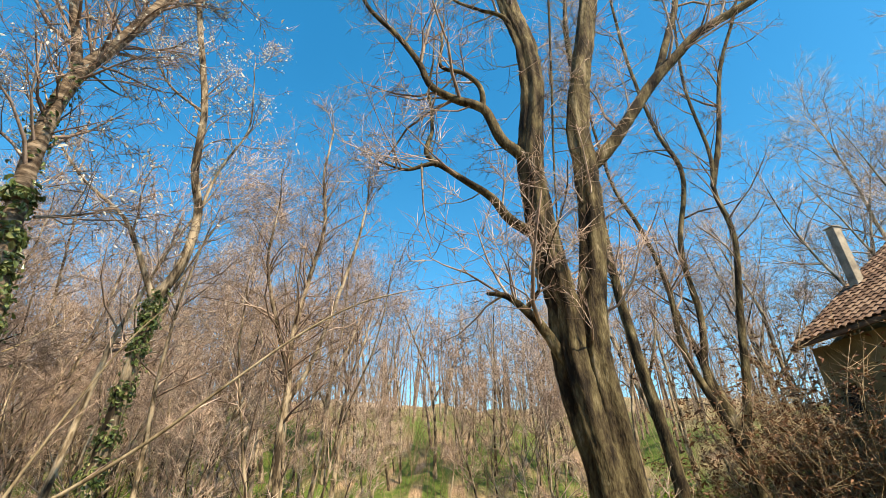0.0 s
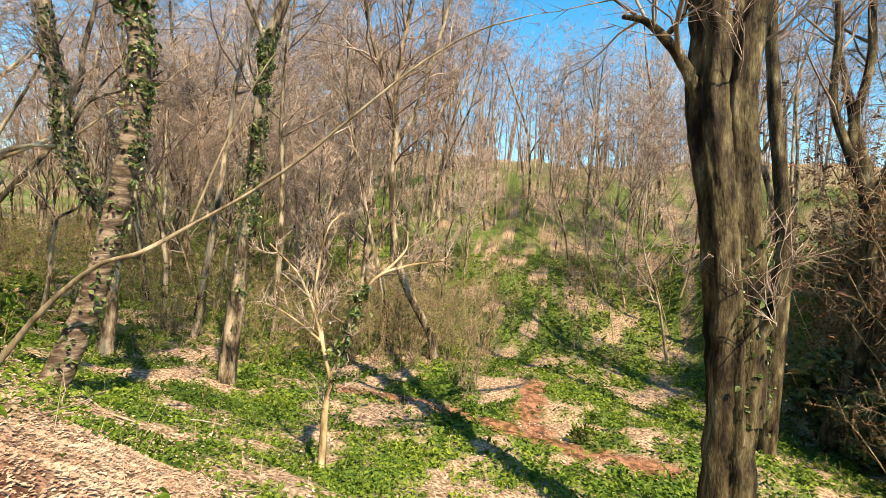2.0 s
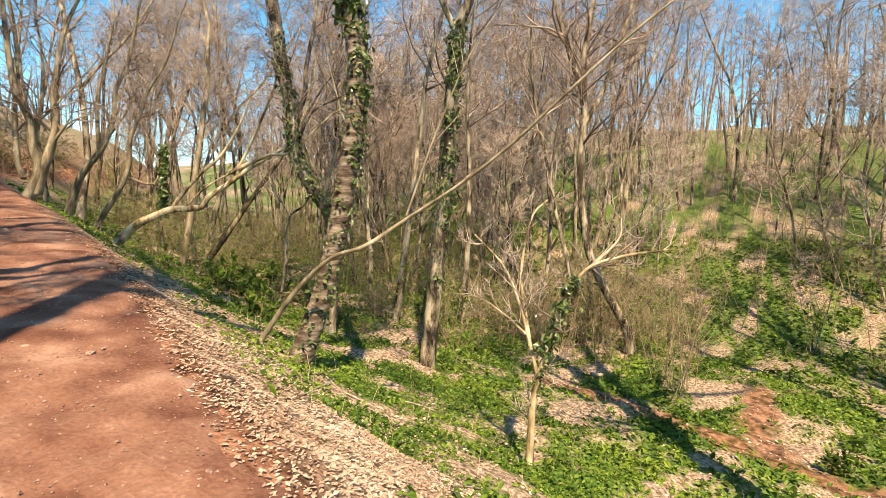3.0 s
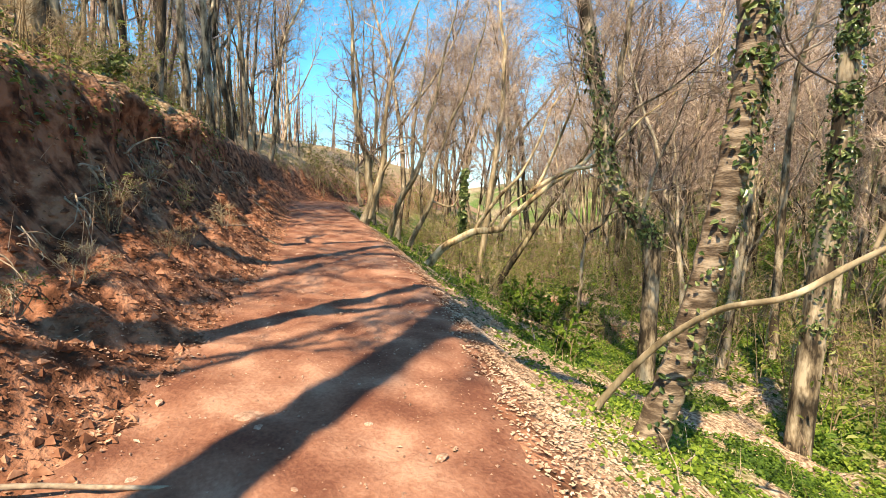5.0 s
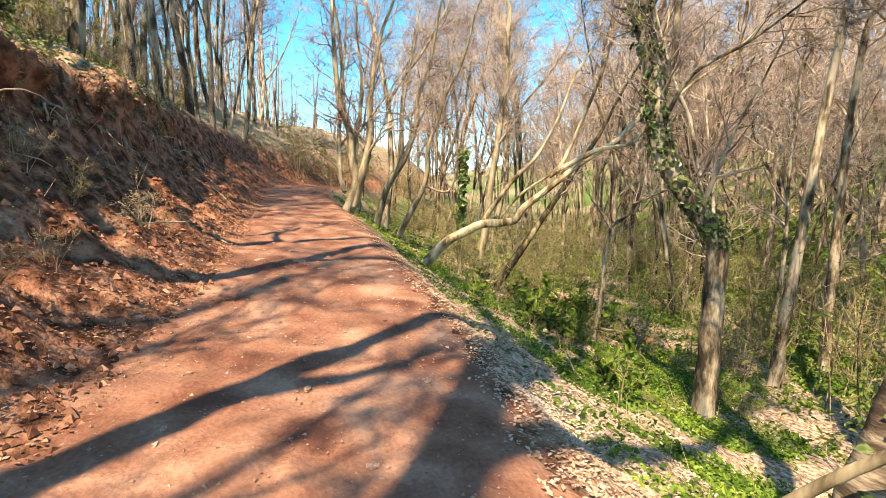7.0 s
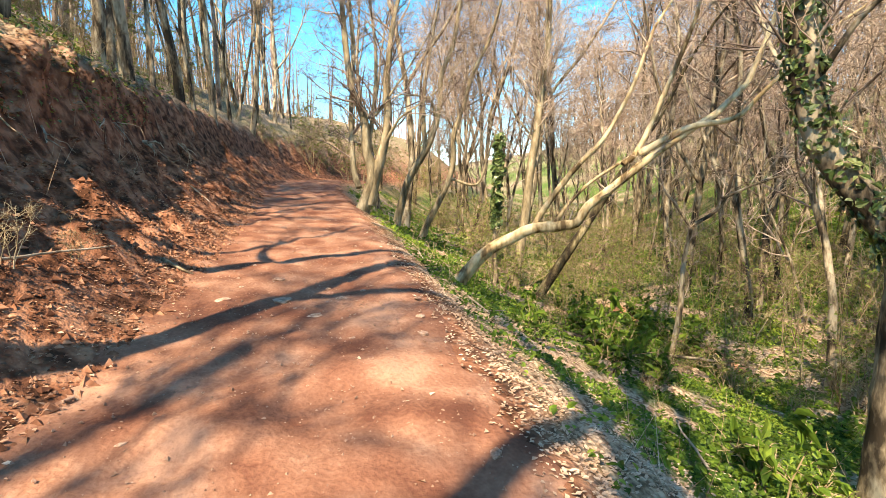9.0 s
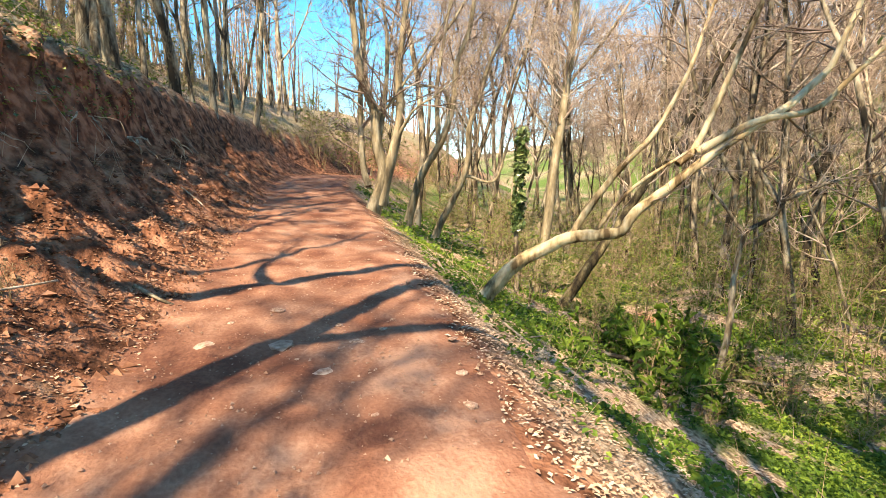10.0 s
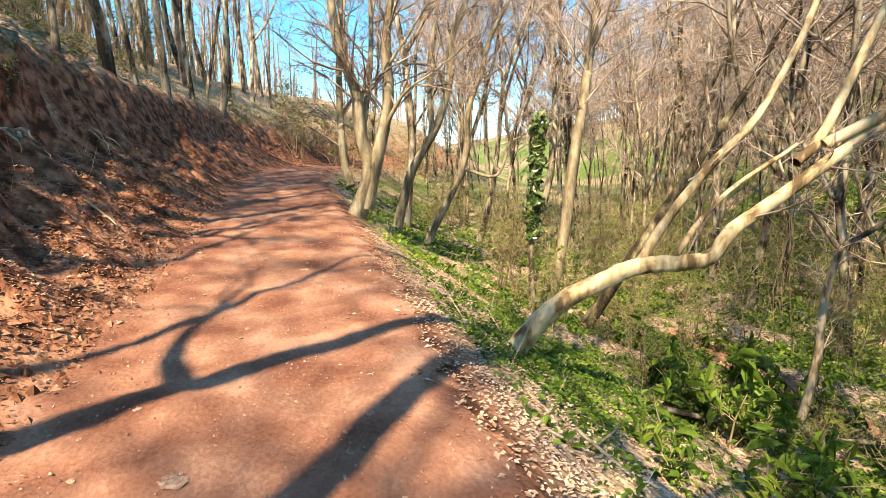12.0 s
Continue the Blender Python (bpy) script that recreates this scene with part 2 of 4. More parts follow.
mu = np.where(across[None, :] < 0, across[None, :] * wl[:, None], across[None, :] * wr[:, None])
my = smooth(mx, TRAIL_X, TRAIL_Y, 2.0) + mu * 1.05
mz = height(mx, my) + 0.03 - 0.05 * np.abs(across[None, :]) ** 8 + 0.014 * bumps(mx, my, 0.7, 25) + 0.009 * bumps(mx, my, 0.22, 26)
trail = tagged(new("path", sheet("path", mx, my, mz, TRAIL)), "reddish trodden earth footpath with pebbles and ruts", "path", kind="structure")

# tree building
class Wood:
    """Gathers tubes into one mesh."""

    def __init__(self):
        self.v, self.f, self.n, self.twigs = [], [], 0, []

    def tube(self, pts, radii, sides=6, flute=0.0, seed=0):
        pts, radii = np.asarray(pts, float), np.asarray(radii, float)
        tan = np.gradient(pts, axis=0) if len(pts) > 2 else np.repeat((pts[1] - pts[0])[None], 2, 0)
        tan /= np.linalg.norm(tan, axis=1)[:, None] + 1e-9
        mean = pts[-1] - pts[0]
        ref = np.array([1.0, 0.2, 0.0]) if abs(mean[2]) > 0.6 * np.linalg.norm(mean) else np.array([0.1, 0.0, 1.0])
        a = np.cross(tan, ref)
        a /= np.linalg.norm(a, axis=1)[:, None] + 1e-9
        b = np.cross(tan, a)
        ang = np.linspace(0, 2 * np.pi, sides, endpoint=False)
        rr = radii[:, None] * np.ones(sides)[None, :]
        if flute:
            h = np.concatenate([[0], np.cumsum(np.linalg.norm(np.diff(pts, axis=0), axis=1))])[:, None]
            r = np.random.RandomState(seed)
            wave = 0
            for k, am in ((3, 1.0), (5, 0.8), (8, 0.6), (11, 0.5)):
                p, q = r.uniform(0, 6.28, 2)
                wave = wave + am * np.sin(k * ang[None, :] + p + 0.9 * np.sin(h * 0.8 + q) + h * 0.35 * (-1) ** k)
            rr = rr * (1 + flute * 0.4 * wave)
        ring = pts[:, None, :] + rr[..., None] * (np.cos(ang)[None, :, None] * a[:, None, :] + np.sin(ang)[None, :, None] * b[:, None, :])
        k = len(pts)
        i = self.n + np.arange(k * sides).reshape(k, sides)
        j = np.roll(i, -1, axis=1)
        self.v.append(ring.reshape(-1, 3))
        self.f += np.stack([i[:-1], j[:-1], j[1:], i[1:]], -1).reshape(-1, 4).tolist()
        if sides > 3:
            self.f.append(i[-1].tolist())
        self.n += k * sides

    def twig(self, a, b, r0):
        self.twigs.append((*a, *b, r0))

    def mesh(self, name, mat):
        if self.twigs:
            t = np.array(self.twigs)
            a, b = t[:, 0:3], t[:, 3:6]
            d = b - a
            s = np.cross(d, np.array([0.3, 0.5, 0.81]))
            s /= np.linalg.norm(s, axis=1)[:, None] + 1e-9
            c = np.cross(d, s)
            c /= np.linalg.norm(c, axis=1)[:, None] + 1e-9
            turn = [(1, 0), (-0.5, 0.866), (-0.5, -0.866)]
            v = np.stack([a + t[:, 6, None] * (p * s + q * c) for p, q in turn] + [b], 1)
            self.f += (np.array([(0, 1, 3), (1, 2, 3), (2, 0, 3)])[None] + self.n + np.arange(len(t))[:, None, None] * 4).reshape(-1, 3).tolist()
            self.v.append(v.reshape(-1, 3))
            self.n += len(t) * 4
            self.twigs = []
        return mesh_from(name, np.concatenate(self.v), self.f, mat)


def spline(ctrl, per=6):
    """A smooth line through control points."""
    c = np.asarray(ctrl, float)
    p = np.vstack([2 * c[0] - c[1], c, 2 * c[-1] - c[-2]])
    out = []
    for i in range(1, len(p) - 2):
        for t in np.linspace(0, 1, per, endpoint=False):
            a, b, d, e = p[i - 1], p[i], p[i + 1], p[i + 2]
            out.append(0.5 * (2 * b + (d - a) * t + (2 * a - 5 * b + 4 * d - e) * t * t + (3 * b - a - 3 * d + e) * t ** 3))
    return np.array(out + [c[-1]])


def shoot(r, start, way, length, curl=0.12, lift=0.05, steps=4):
    """A wavering shoot that bends upwards."""
    p, d, out = np.array(start, float), np.array(way, float), []
    for _ in range(steps + 1):
        out.append(p.copy())
        d = d + r.normal(0, curl, 3) + np.array([0, 0, lift])
        d /= np.linalg.norm(d)
        p = p + d * length / steps
    return np.array(out)


def side_way(r, d, spread):
    """A direction that leaves d at about that spread (1 is square to it)."""
    s = r.normal(0, 1, 3)
    s -= d * np.dot(s, d)
    s /= np.linalg.norm(s) + 1e-9
    w = d * (1 - 0.6 * spread) + s * spread
    return w / np.linalg.norm(w)


def ramify(r, wood, pts, radii, levels, count, reach, shrink=0.5, spread=0.75, start=0.25, fine=0.005, sides=4, lift=0.06, subs=4):
    """Side branches along a limb, and theirs in turn, down to twigs."""
    n = len(pts)
    for _ in range(count):
        k = start + (1 - start) * r.rand() ** 0.8
        x = k * (n - 1)
        i = min(int(x), n - 2)
        p = pts[i] + (pts[i + 1] - pts[i]) * (x - i)
        d = pts[i + 1] - pts[i]
        d /= np.linalg.norm(d) + 1e-9
        length = reach * r.uniform(0.45, 1.15) * (1.15 - 0.55 * k)
        r0 = max(fine, min(np.interp(x, range(n), radii) * 0.6, length * 0.018))
        if levels == 1:
            w = side_way(r, d, spread * r.uniform(0.6, 1.1)) + r.normal(0, 0.15, 3)
            wood.twig(p, p + w * length, r0)
            continue
        steps = 4 if levels > 2 else 3 if fine < 0.008 else 2
        b = shoot(r, p, side_way(r, d, spread * r.uniform(0.6, 1.1)), length, 0.18, lift, steps)
        rad = np.linspace(r0, max(fine * 0.6, r0 * 0.25), steps + 1)
        wood.tube(b, rad, sides if levels > 2 else 3)
        ramify(r, wood, b, rad, levels - 1, subs + r.randint(0, 3) + (3 if levels == 2 else 0), reach * shrink, shrink, spread, 0.15, fine, sides, lift, subs)


def woodland_tree(seed, tall, girth, fork=0.3, crown_from=0.4, count=14, reach=2.6, sway=0.05, fine=0.006, trunk_mat=None, twig_mat=None):
    """A slim bare tree at the origin: trunk and crown meshes."""
    r = np.random.RandomState(seed)
    trunk, crown = Wood(), Wood()
    steps = 11
    line = shoot(r, (0, 0, -0.4), (r.normal(0, 0.08), r.normal(0, 0.08), 1), tall, sway, 0.06, steps)
    k = np.linspace(0, 1, steps + 1)
    rad = girth * ((1 - k) ** 0.8 * 0.93 + 0.07)
    rad[0] *= 1.35
    trunk.tube(line, rad, 8, 0.12, seed)
    ramify(r, crown, line, rad, 3, count, reach, start=crown_from, fine=fine, subs=4)
    if r.rand() < fork:
        i = r.randint(3, 6)
        arm = shoot(r, line[i], side_way(r, np.array([0, 0, 1.0]), 0.45), tall * 0.55, sway, 0.1, 7)
        ra = np.linspace(rad[i] * 0.75, 0.012, 8)
        trunk.tube(arm, ra, 7, 0.1, seed + 1)
        ramify(r, crown, arm, ra, 3, int(count * 0.6), reach * 0.85, start=0.3, fine=fine, subs=4)
    return trunk.mesh("trunk", trunk_mat or BARK), crown.mesh("crown", twig_mat or TWIG)


def plant(name, parts, label, category, where, turn=0.0, size=1.0, group=""):
    """A thing at its base with its parts (name, mesh, label)."""
    top = tagged(new(name), label, category, group)
    top.empty_display_size = 0.2
    top.matrix_basis = Matrix.Translation(where) @ Matrix.Rotation(turn, 4, "Z")
    top.scale = (size, size, size)
    for part_name, mesh, part_label in parts:
        ob = new(part_name, mesh)
        ob.parent = top
        if part_label:
            tagged(ob, part_label)
    return top


def on_ground(x, y, sink=0.0):
    return Vector((x, y, float(height(x, y)) - sink))

# the wood on both slopes
KINDS = []
for k in range(11):
    tall = (16, 19, 13, 21, 17, 11, 20, 14, 18, 9, 10)[k]
    t, c = woodland_tree(100 + k, tall, (0.13, 0.17, 0.09, 0.19, 0.14, 0.075, 0.17, 0.1, 0.12, 0.055, 0.06)[k], fork=0.7, crown_from=(0.4, 0.45, 0.25, 0.5, 0.35, 0.25, 0.45, 0.3, 0.35, 0.2, 0.2)[k], count=20, reach=tall * 0.26, sway=0.075 if k < 9 else 0.13, fine=0.0095)
    KINDS.append([("trunk", t, ""), ("crown", c, "")])
t, c = woodland_tree(131, 16, 0.17, fork=1.0, crown_from=0.5, count=6, reach=3.2, sway=0.07, fine=0.008)
KINDS.append([("trunk", t, ""), ("crown", c, "")])
rw = np.random.RandomState(7)
first, stems = {}, []


def wood_tree(x, y, kind=None, size=None):
    k = rw.randint(11) if kind is None else kind
    s = rw.uniform(0.8, 1.15) if size is None else size
    m = Matrix.Translation(on_ground(x, y)) @ Matrix.Rotation(rw.uniform(0, 6.28), 4, "Z") @ Matrix.Rotation(rw.normal(0, 0.05), 4, "X")
    stems.append((x, y))
    if k in first:
        ob = copy_thing(first[k], m)
    else:
        ob = first[k] = plant("bare_tree", KINDS[k], "slim bare grey-brown woodland tree on the slope", "tree", (0, 0, 0), group="trees of the wood")
        ob.matrix_basis = m
    ob.scale = (s, s, s)


def gap(x, y):
    """True in the open strip over the path's far end, where no tall tree stands."""
    return x < -24 and 0.17 < (y - 2.2) / (-8 - x) < 0.36


def scatter(count, xs, us, apart, keep=lambda x, y, u: True, kinds=None):
    made = 0
    for _ in range(count * 12):
        x, u = rw.uniform(*xs), rw.uniform(*us)
        y = float(smooth(x, TRAIL_X, TRAIL_Y, 2.0)) + u * 1.05
        if all((x - a) ** 2 + (y - b) ** 2 > apart * apart for a, b in stems) and keep(x, y, u) and not gap(x, y):
            wood_tree(x, y, None if kinds is None else kinds[rw.randint(len(kinds))])
            made += 1
            if made == count:
                break


# slim curving trees on the slope across the valley
for x, y in ((1.4, 33.9), (3.8, 29.1), (6.3, 29.8), (8.6, 32.4), (0.3, 38), (3.5, 39.2), (9.3, 26.5), (5.1, 27.4), (7.2, 26.0), (2.4, 31.2)):
    wood_tree(x, y, 9 + rw.randint(2), rw.uniform(0.9, 1.3))
# trees on the bank whose shadows cross the path
for x, y, k, s in ((-1.6, -3.7, 3, 1.5), (-1.0, -3.5, 1, 1.4), (-4.4, -2.9, 9, 1.0), (-8.9, -1.6, 11, 1.0), (-9.9, -2.5, 11, 0.8), (-11.8, -1.2, 11, 0.9), (-13.2, -2.9, 11, 0.9), (-20.1, 1.4, 0, 0.95), (-20.6, 1.1, 2, 1.0), (-24.9, 2.3, 4, 1.0), (-29.9, 3.4, 8, 1.0), (-37.6, 5.6, 1, 0.9), (-33.6, 4.3, 7, 1.0), (-17.5, 0.0, 8, 1.1), (-18.2, -0.6, 2, 1.1), (-22.6, 1.7, 5, 1.0), (-27.2, 2.7, 5, 1.0), (-22.3, 0.6, 3, 0.8), (-15.2, -1.5, 4, 0.8), (-5.0, -3.2, 11, 1.0)):
    wood_tree(x, y, k, s)
scatter(52, (-58, -12), (20, 42), 1.5)
scatter(104, (-45, 30), (23, 46), 1.7, lambda x, y, u: (x < 9 or y > 40) and not (-4 < x < 5 and y < 38))
scatter(44, (-42, -9), (10, 23), 1.7)
scatter(15, (-20, -3.5), (12.5, 23), 1.6, lambda x, y, u: x < -5 or u > 19)
scatter(9, (9, 20), (26, 44), 2.0, lambda x, y, u: y > 24)
scatter(26, (-62, -30), (-16, -4.2), 1.6)
scatter(17, (-30, -14), (-16, -5.5), 2.0)
scatter(6, (-12, 10), (-18, -8), 2.2)
scatter(22, (-60, -27), (2.5, 11), 1.8)
scatter(20, (12, 34), (22, 40), 2.2, lambda x, y, u: x > 16 or y > 26)

# the trees that stand by the path and in the valley
PALE_BARK = material("bark_lichen_pale", [(0.3, (0.09, 0.07, 0.042)), (0.5, (0.235, 0.19, 0.12)), (0.72, (0.42, 0.36, 0.25))], 5, bump=0.6, bump_scale=22, stretch=(1, 1, 0.3))


def leaf_mesh(name, places, normals, sizes, mat, r, droop=0.25, wide=0.85, simple=False):
    """Many folded five-sided leaves as one mesh."""
    n = len(places)
    a = np.cross(normals, r.normal(0, 1, (n, 3)))
    a /= np.linalg.norm(a, axis=1)[:, None] + 1e-9
    b = np.cross(normals, a)
    s = np.asarray(sizes)[:, None]
    shape = ((0, -0.5, 0), (wide * 0.55, -0.15, 1), (wide * 0.34, 0.32, 1), (0, 0.62, 0), (-wide * 0.34, 0.32, 1), (-wide * 0.55, -0.15, 1))
    if simple:
        shape = ((0, -0.6, -0.5), (wide * 0.5, 0.0, 0.6), (0.1, 0.6, -0.2), (-wide * 0.5, 0.05, 0.6))
    v = np.stack([places + s * (p * a + q * b + droop * f * normals) for p, q, f in shape], 1)
    i = np.arange(n)[:, None] * len(shape)
    f = (i + [0, 1, 2, 3]).tolist() if simple else np.concatenate([i + [0, 1, 2, 3], i + [0, 3, 4, 5]]).tolist()
    return mesh_from(name, v.reshape(-1, 3), f, mat, False)


class Grown:
    """A tree of given limbs: every limb is a part, with one crown of twigs and one coat of ivy."""

    def __init__(self, name, label, mat, seed, grow=True):
        self.grow = grow
        self.top = tagged(new(name), label, "tree")
        self.mat, self.r, self.seed, self.limbs = mat, np.random.RandomState(seed), seed, []
        self.base = None

    def add(self, name, mesh, label=""):
        ob = new(name, mesh)
        ob.parent = self.top
        if label:
            tagged(ob, label)
        return ob

    def limb(self, name, r0, r1, *ctrl, label="", flute=0.1, sides=10):
        pts = spline(ctrl, 7)
        if self.base is None:
            self.base = np.array(ctrl[0])
            self.base[2] = float(height(ctrl[0][0], ctrl[0][1])) - 0.05
            self.top.location = self.base
            back = pts[0] - pts[3]
            back = back / np.linalg.norm(back) + np.array([0, 0, -0.5])
            drop = max(0.4, (pts[0][2] - self.base[2] + 0.3) / max(0.3, -back[2]))
            pts = np.vstack([pts[0] + back * drop, pts[0] + back * drop * 0.5, pts])
        k = np.linspace(0, 1, len(pts))
        rad = 0.74 * (r0 + (r1 - r0) * k)
        if not self.limbs:
            rad = rad * (1 + 0.35 * np.exp(-k * 14))
        pts = pts - self.base
        if self.grow and name in ("trunk", "stem", "limb") and r1 > 0.016:
            way = pts[-1] - pts[-3]
            more = shoot(self.r, pts[-1], way / np.linalg.norm(way), min(6.5, 1.0 + r1 * 45), 0.12, 0.1, 7)
            pts = np.vstack([pts, more[1:]])
            rad = np.concatenate([rad, np.linspace(rad[-1], 0.008, 8)[1:]])
        pts[1:-1] += self.r.normal(0, 0.035, (len(pts) - 2, 3)) * rad[1:-1, None]
        wood = Wood()
        wood.tube(pts, rad, sides, flute, self.seed + len(self.limbs))
        self.limbs.append((pts, rad))
        self.add(name, wood.mesh(name, self.mat), label)

    def twigs(self, count, reach, levels):
        wood = Wood()
        for i, (pts, rad) in enumerate(self.limbs):
            share = max(4, int(1.5 * count * len(pts) / sum(len(p) for p, _ in self.limbs)))
            ramify(self.r, wood, pts, rad, levels, share, reach, start=0.45 if i == 0 else 0.2, fine=0.006, spread=0.8, subs=4)
        self.crown = wood
        self.add("crown", wood.mesh("crown", TWIG), "fine bare twigs")

    def blossom(self, count):
        v = np.concatenate(self.crown.v)
        v = v[v[:, 2] > 6]
        p = v[self.r.randint(0, len(v), count)] + self.r.normal(0, 0.06, (count, 3))
        self.add("blossom", leaf_mesh("blossom", p, self.r.normal(0, 1, (count, 3)), self.r.uniform(0.03, 0.06, count), BLOSSOM, self.r), "white spring blossom")

    def ivy(self, which, low, high, count, size, facing=None):
        """A coat of leaves on a limb between two heights."""
        pts, rad = self.limbs[which]
        r = self.r
        inside = np.nonzero((pts[:, 2] + self.base[2] >= low) & (pts[:, 2] + self.base[2] <= high))[0]
        a, b = inside[0] / (len(pts) - 1), inside[-1] / (len(pts) - 1)
        k = (a + (b - a) * r.rand(count)) * (len(pts) - 1)
        k += 0.5 * np.sin(k * 2.3)
        i = np.clip(k.astype(int), 0, len(pts) - 2)
        p = pts[i] + (pts[i + 1] - pts[i]) * (k - i)[:, None]
        t = r.uniform(0, 6.283, count) if facing is None else r.normal(facing, 1.15, count)
        out = np.stack([np.cos(t), np.sin(t), r.normal(0.1, 0.35, count)], 1)
        p = p + out * (rad[i] + r.exponential(0.035, count) + 0.01)[:, None]
        self.add("ivy", leaf_mesh("ivy", p, out + r.normal(0, 0.3, out.shape), size * r.uniform(0.6, 1.3, count), IVY, r), "glossy dark green ivy leaves")


old_tree = Grown("old_tree", "massive old bare tree with furrowed bark and broken limbs", OLD_BARK, 31)
old_tree.limb("trunk", 0.37, 0.227, (2.4, 6.75, -2.67), (2.39, 6.75, -1.63), (2.36, 6.75, -0.43), (2.26, 6.75, 0.78), (2.1, 6.75, 2), (1.89, 6.75, 3.17), (1.88, 6.75, 4.16), (1.72, 6.75, 5.45), (1.64, 6.75, 6.84), (1.82, 6.75, 8.34), (1.79, 6.75, 9.77), (1.54, 6.75, 11.03), (1.27, 6.75, 12.9), (1.15, 6.75, 15.94), flute=0.3, sides=44)
old_tree.limb("stem", 0.31, 0.229, (2.56, 6.75, -0.87), (2.5, 6.75, 0.64), (2.34, 6.75, 2.01), (2.23, 6.75, 3.17), (2.27, 6.75, 3.98), (2.49, 6.75, 5.33), (2.57, 6.75, 6.58), (2.58, 6.75, 7.76), (2.94, 6.75, 9.59), (3.33, 6.75, 11.4), (3.89, 6.75, 14.3), (4.19, 6.75, 18.06), flute=0.22, sides=32)
old_tree.limb("limb", 0.170, 0.087, (2.63, 6.75, 6.71), (3.05, 6.65, 7.13), (3.42, 6.56, 7.64), (4.12, 6.47, 8.62), (4.67, 6.4, 9.22), (5.22, 6.32, 9.78), (6.48, 6.26, 10.65), (7.97, 6.21, 11.93), flute=0.25, sides=14)
old_tree.limb("limb", 0.113, 0.071, (4.39, 6.75, 9.08), (4.91, 6.82, 10.34), (5.39, 6.88, 11.57), (5.89, 6.92, 13.86))
old_tree.limb("limb", 0.141, 0.043, (1.67, 6.75, 6.84), (1.14, 6.67, 7.3), (0.82, 6.6, 7.99), (0.24, 6.53, 8.21), (-0.18, 6.46, 8.5), (-0.4, 6.4, 9.05), (-0.86, 6.35, 9.8), (-1.47, 6.3, 10.61), (-1.92, 6.27, 11.92), flute=0.2)
old_tree.limb("limb", 0.081, 0.040, (0.84, 6.75, 8.2), (0.8, 6.71, 8.69), (0.48, 6.68, 9.04), (0.04, 6.64, 9.2), (0.07, 6.61, 9.79))
old_tree.limb("limb", 0.129, 0.015, (1.7, 6.75, 5.29), (1.16, 6.61, 5.58), (0.84, 6.47, 5.94), (0.38, 6.34, 6.21), (-0.08, 6.22, 6.44), (-0.53, 6.08, 6.22), (-0.96, 5.95, 6.29), flute=0.2)
old_tree.limb("limb", 0.080, 0.047, (-0.04, 6.75, 6.83), (-0.24, 6.75, 7.12), (-0.14, 6.75, 7.58))
old_tree.limb("broken_limb", 0.120, 0.036, (1.83, 6.75, 3.18), (1.46, 6.61, 3.76), (1.18, 6.47, 4.01), (0.93, 6.33, 4.14), (0.65, 6.19, 4.13), label="snapped limb with torn orange wood", flute=0.3)
old_tree.limb("limb", 0.060, 0.021, (1.27, 6.75, 4.08), (1.45, 6.66, 4.31), (1.48, 6.57, 4.38))
old_tree.limb("limb", 0.093, 0.048, (1.78, 6.75, 9.6), (1.43, 6.65, 10.62), (0.89, 6.56, 10.8))
old_tree.limb("dead_branch", 0.040, 0.018, (2.57, 6.75, 12.67), (2.25, 6.75, 9.1), (2.04, 6.75, 6.96), (1.92, 6.75, 5.34))
old_tree.limb("burr", 0.152, 0.094, (2.48, 6.75, -0.35), (2.62, 6.59, 0.29), (2.7, 6.44, 0.79), flute=0.4, sides=14)
old_tree.twigs(90, 2.0, 3)
old_tree.ivy(1, -1.6, 1.6, 260, 0.06)
cherry = Grown("ivy_tree", "leaning cherry tree with banded bark and ivy, valley edge", CHERRY, 32)
cherry.limb("trunk", 0.25, 0.112, (-6.85, 5.4, -1.7), (-6.72, 5.62, -0.9), (-6.55, 5.9, 0.1), (-6.3, 5.98, 1.3), (-6.08, 5.98, 2.5), (-5.95, 5.92, 3.6), (-6.15, 5.9, 4.7), (-6.32, 5.84, 6.3), (-6.27, 5.76, 7.3), (-6.11, 5.77, 8.22), (-5.82, 5.9, 9.05), (-5.43, 6.01, 10.32), (-4.9, 6.3, 12.0), (-4.3, 6.9, 14.2), sides=18)
cherry.limb("limb", 0.129, 0.07, (-6.15, 5.75, 8.0), (-6.3, 5.6, 8.7), (-6.46, 5.37, 9.48), (-6.7, 5.2, 11.2))
cherry.limb("limb", 0.038, 0.015, (-6.13, 6.1, 5.4), (-6.04, 6.54, 5.7), (-5.76, 7.14, 6.16))
cherry.twigs(84, 2.2, 3)
cherry.blossom(900)
cherry.ivy(0, 4.3, 6.0, 520, 0.085)
cherry.ivy(0, 6.0, 8.3, 140, 0.06)
cherry.ivy(0, -0.9, 1.9, 200, 0.06, 0.3)
cherry.ivy(0, 1.9, 4.6, 480, 0.062, 0.3)
ivy_two = Grown("ivy_tree", "crooked tree with dark ivy-wrapped stem in the valley", BARK, 33)
ivy_two.limb("trunk", 0.237, 0.207, (-10.25, 9.83, -2.45), (-10.23, 9.84, -1.48), (-10.21, 9.86, -0.17), (-10.2, 9.87, 1.11), (-10.43, 9.69, 1.63), (-10.84, 9.38, 2.41), (-11.03, 9.22, 3.26), (-11.1, 9.18, 4.1), (-11.3, 9.02, 5.2), (-11.44, 8.91, 6.3), (-11.63, 8.76, 7.77), flute=0.2, sides=14)
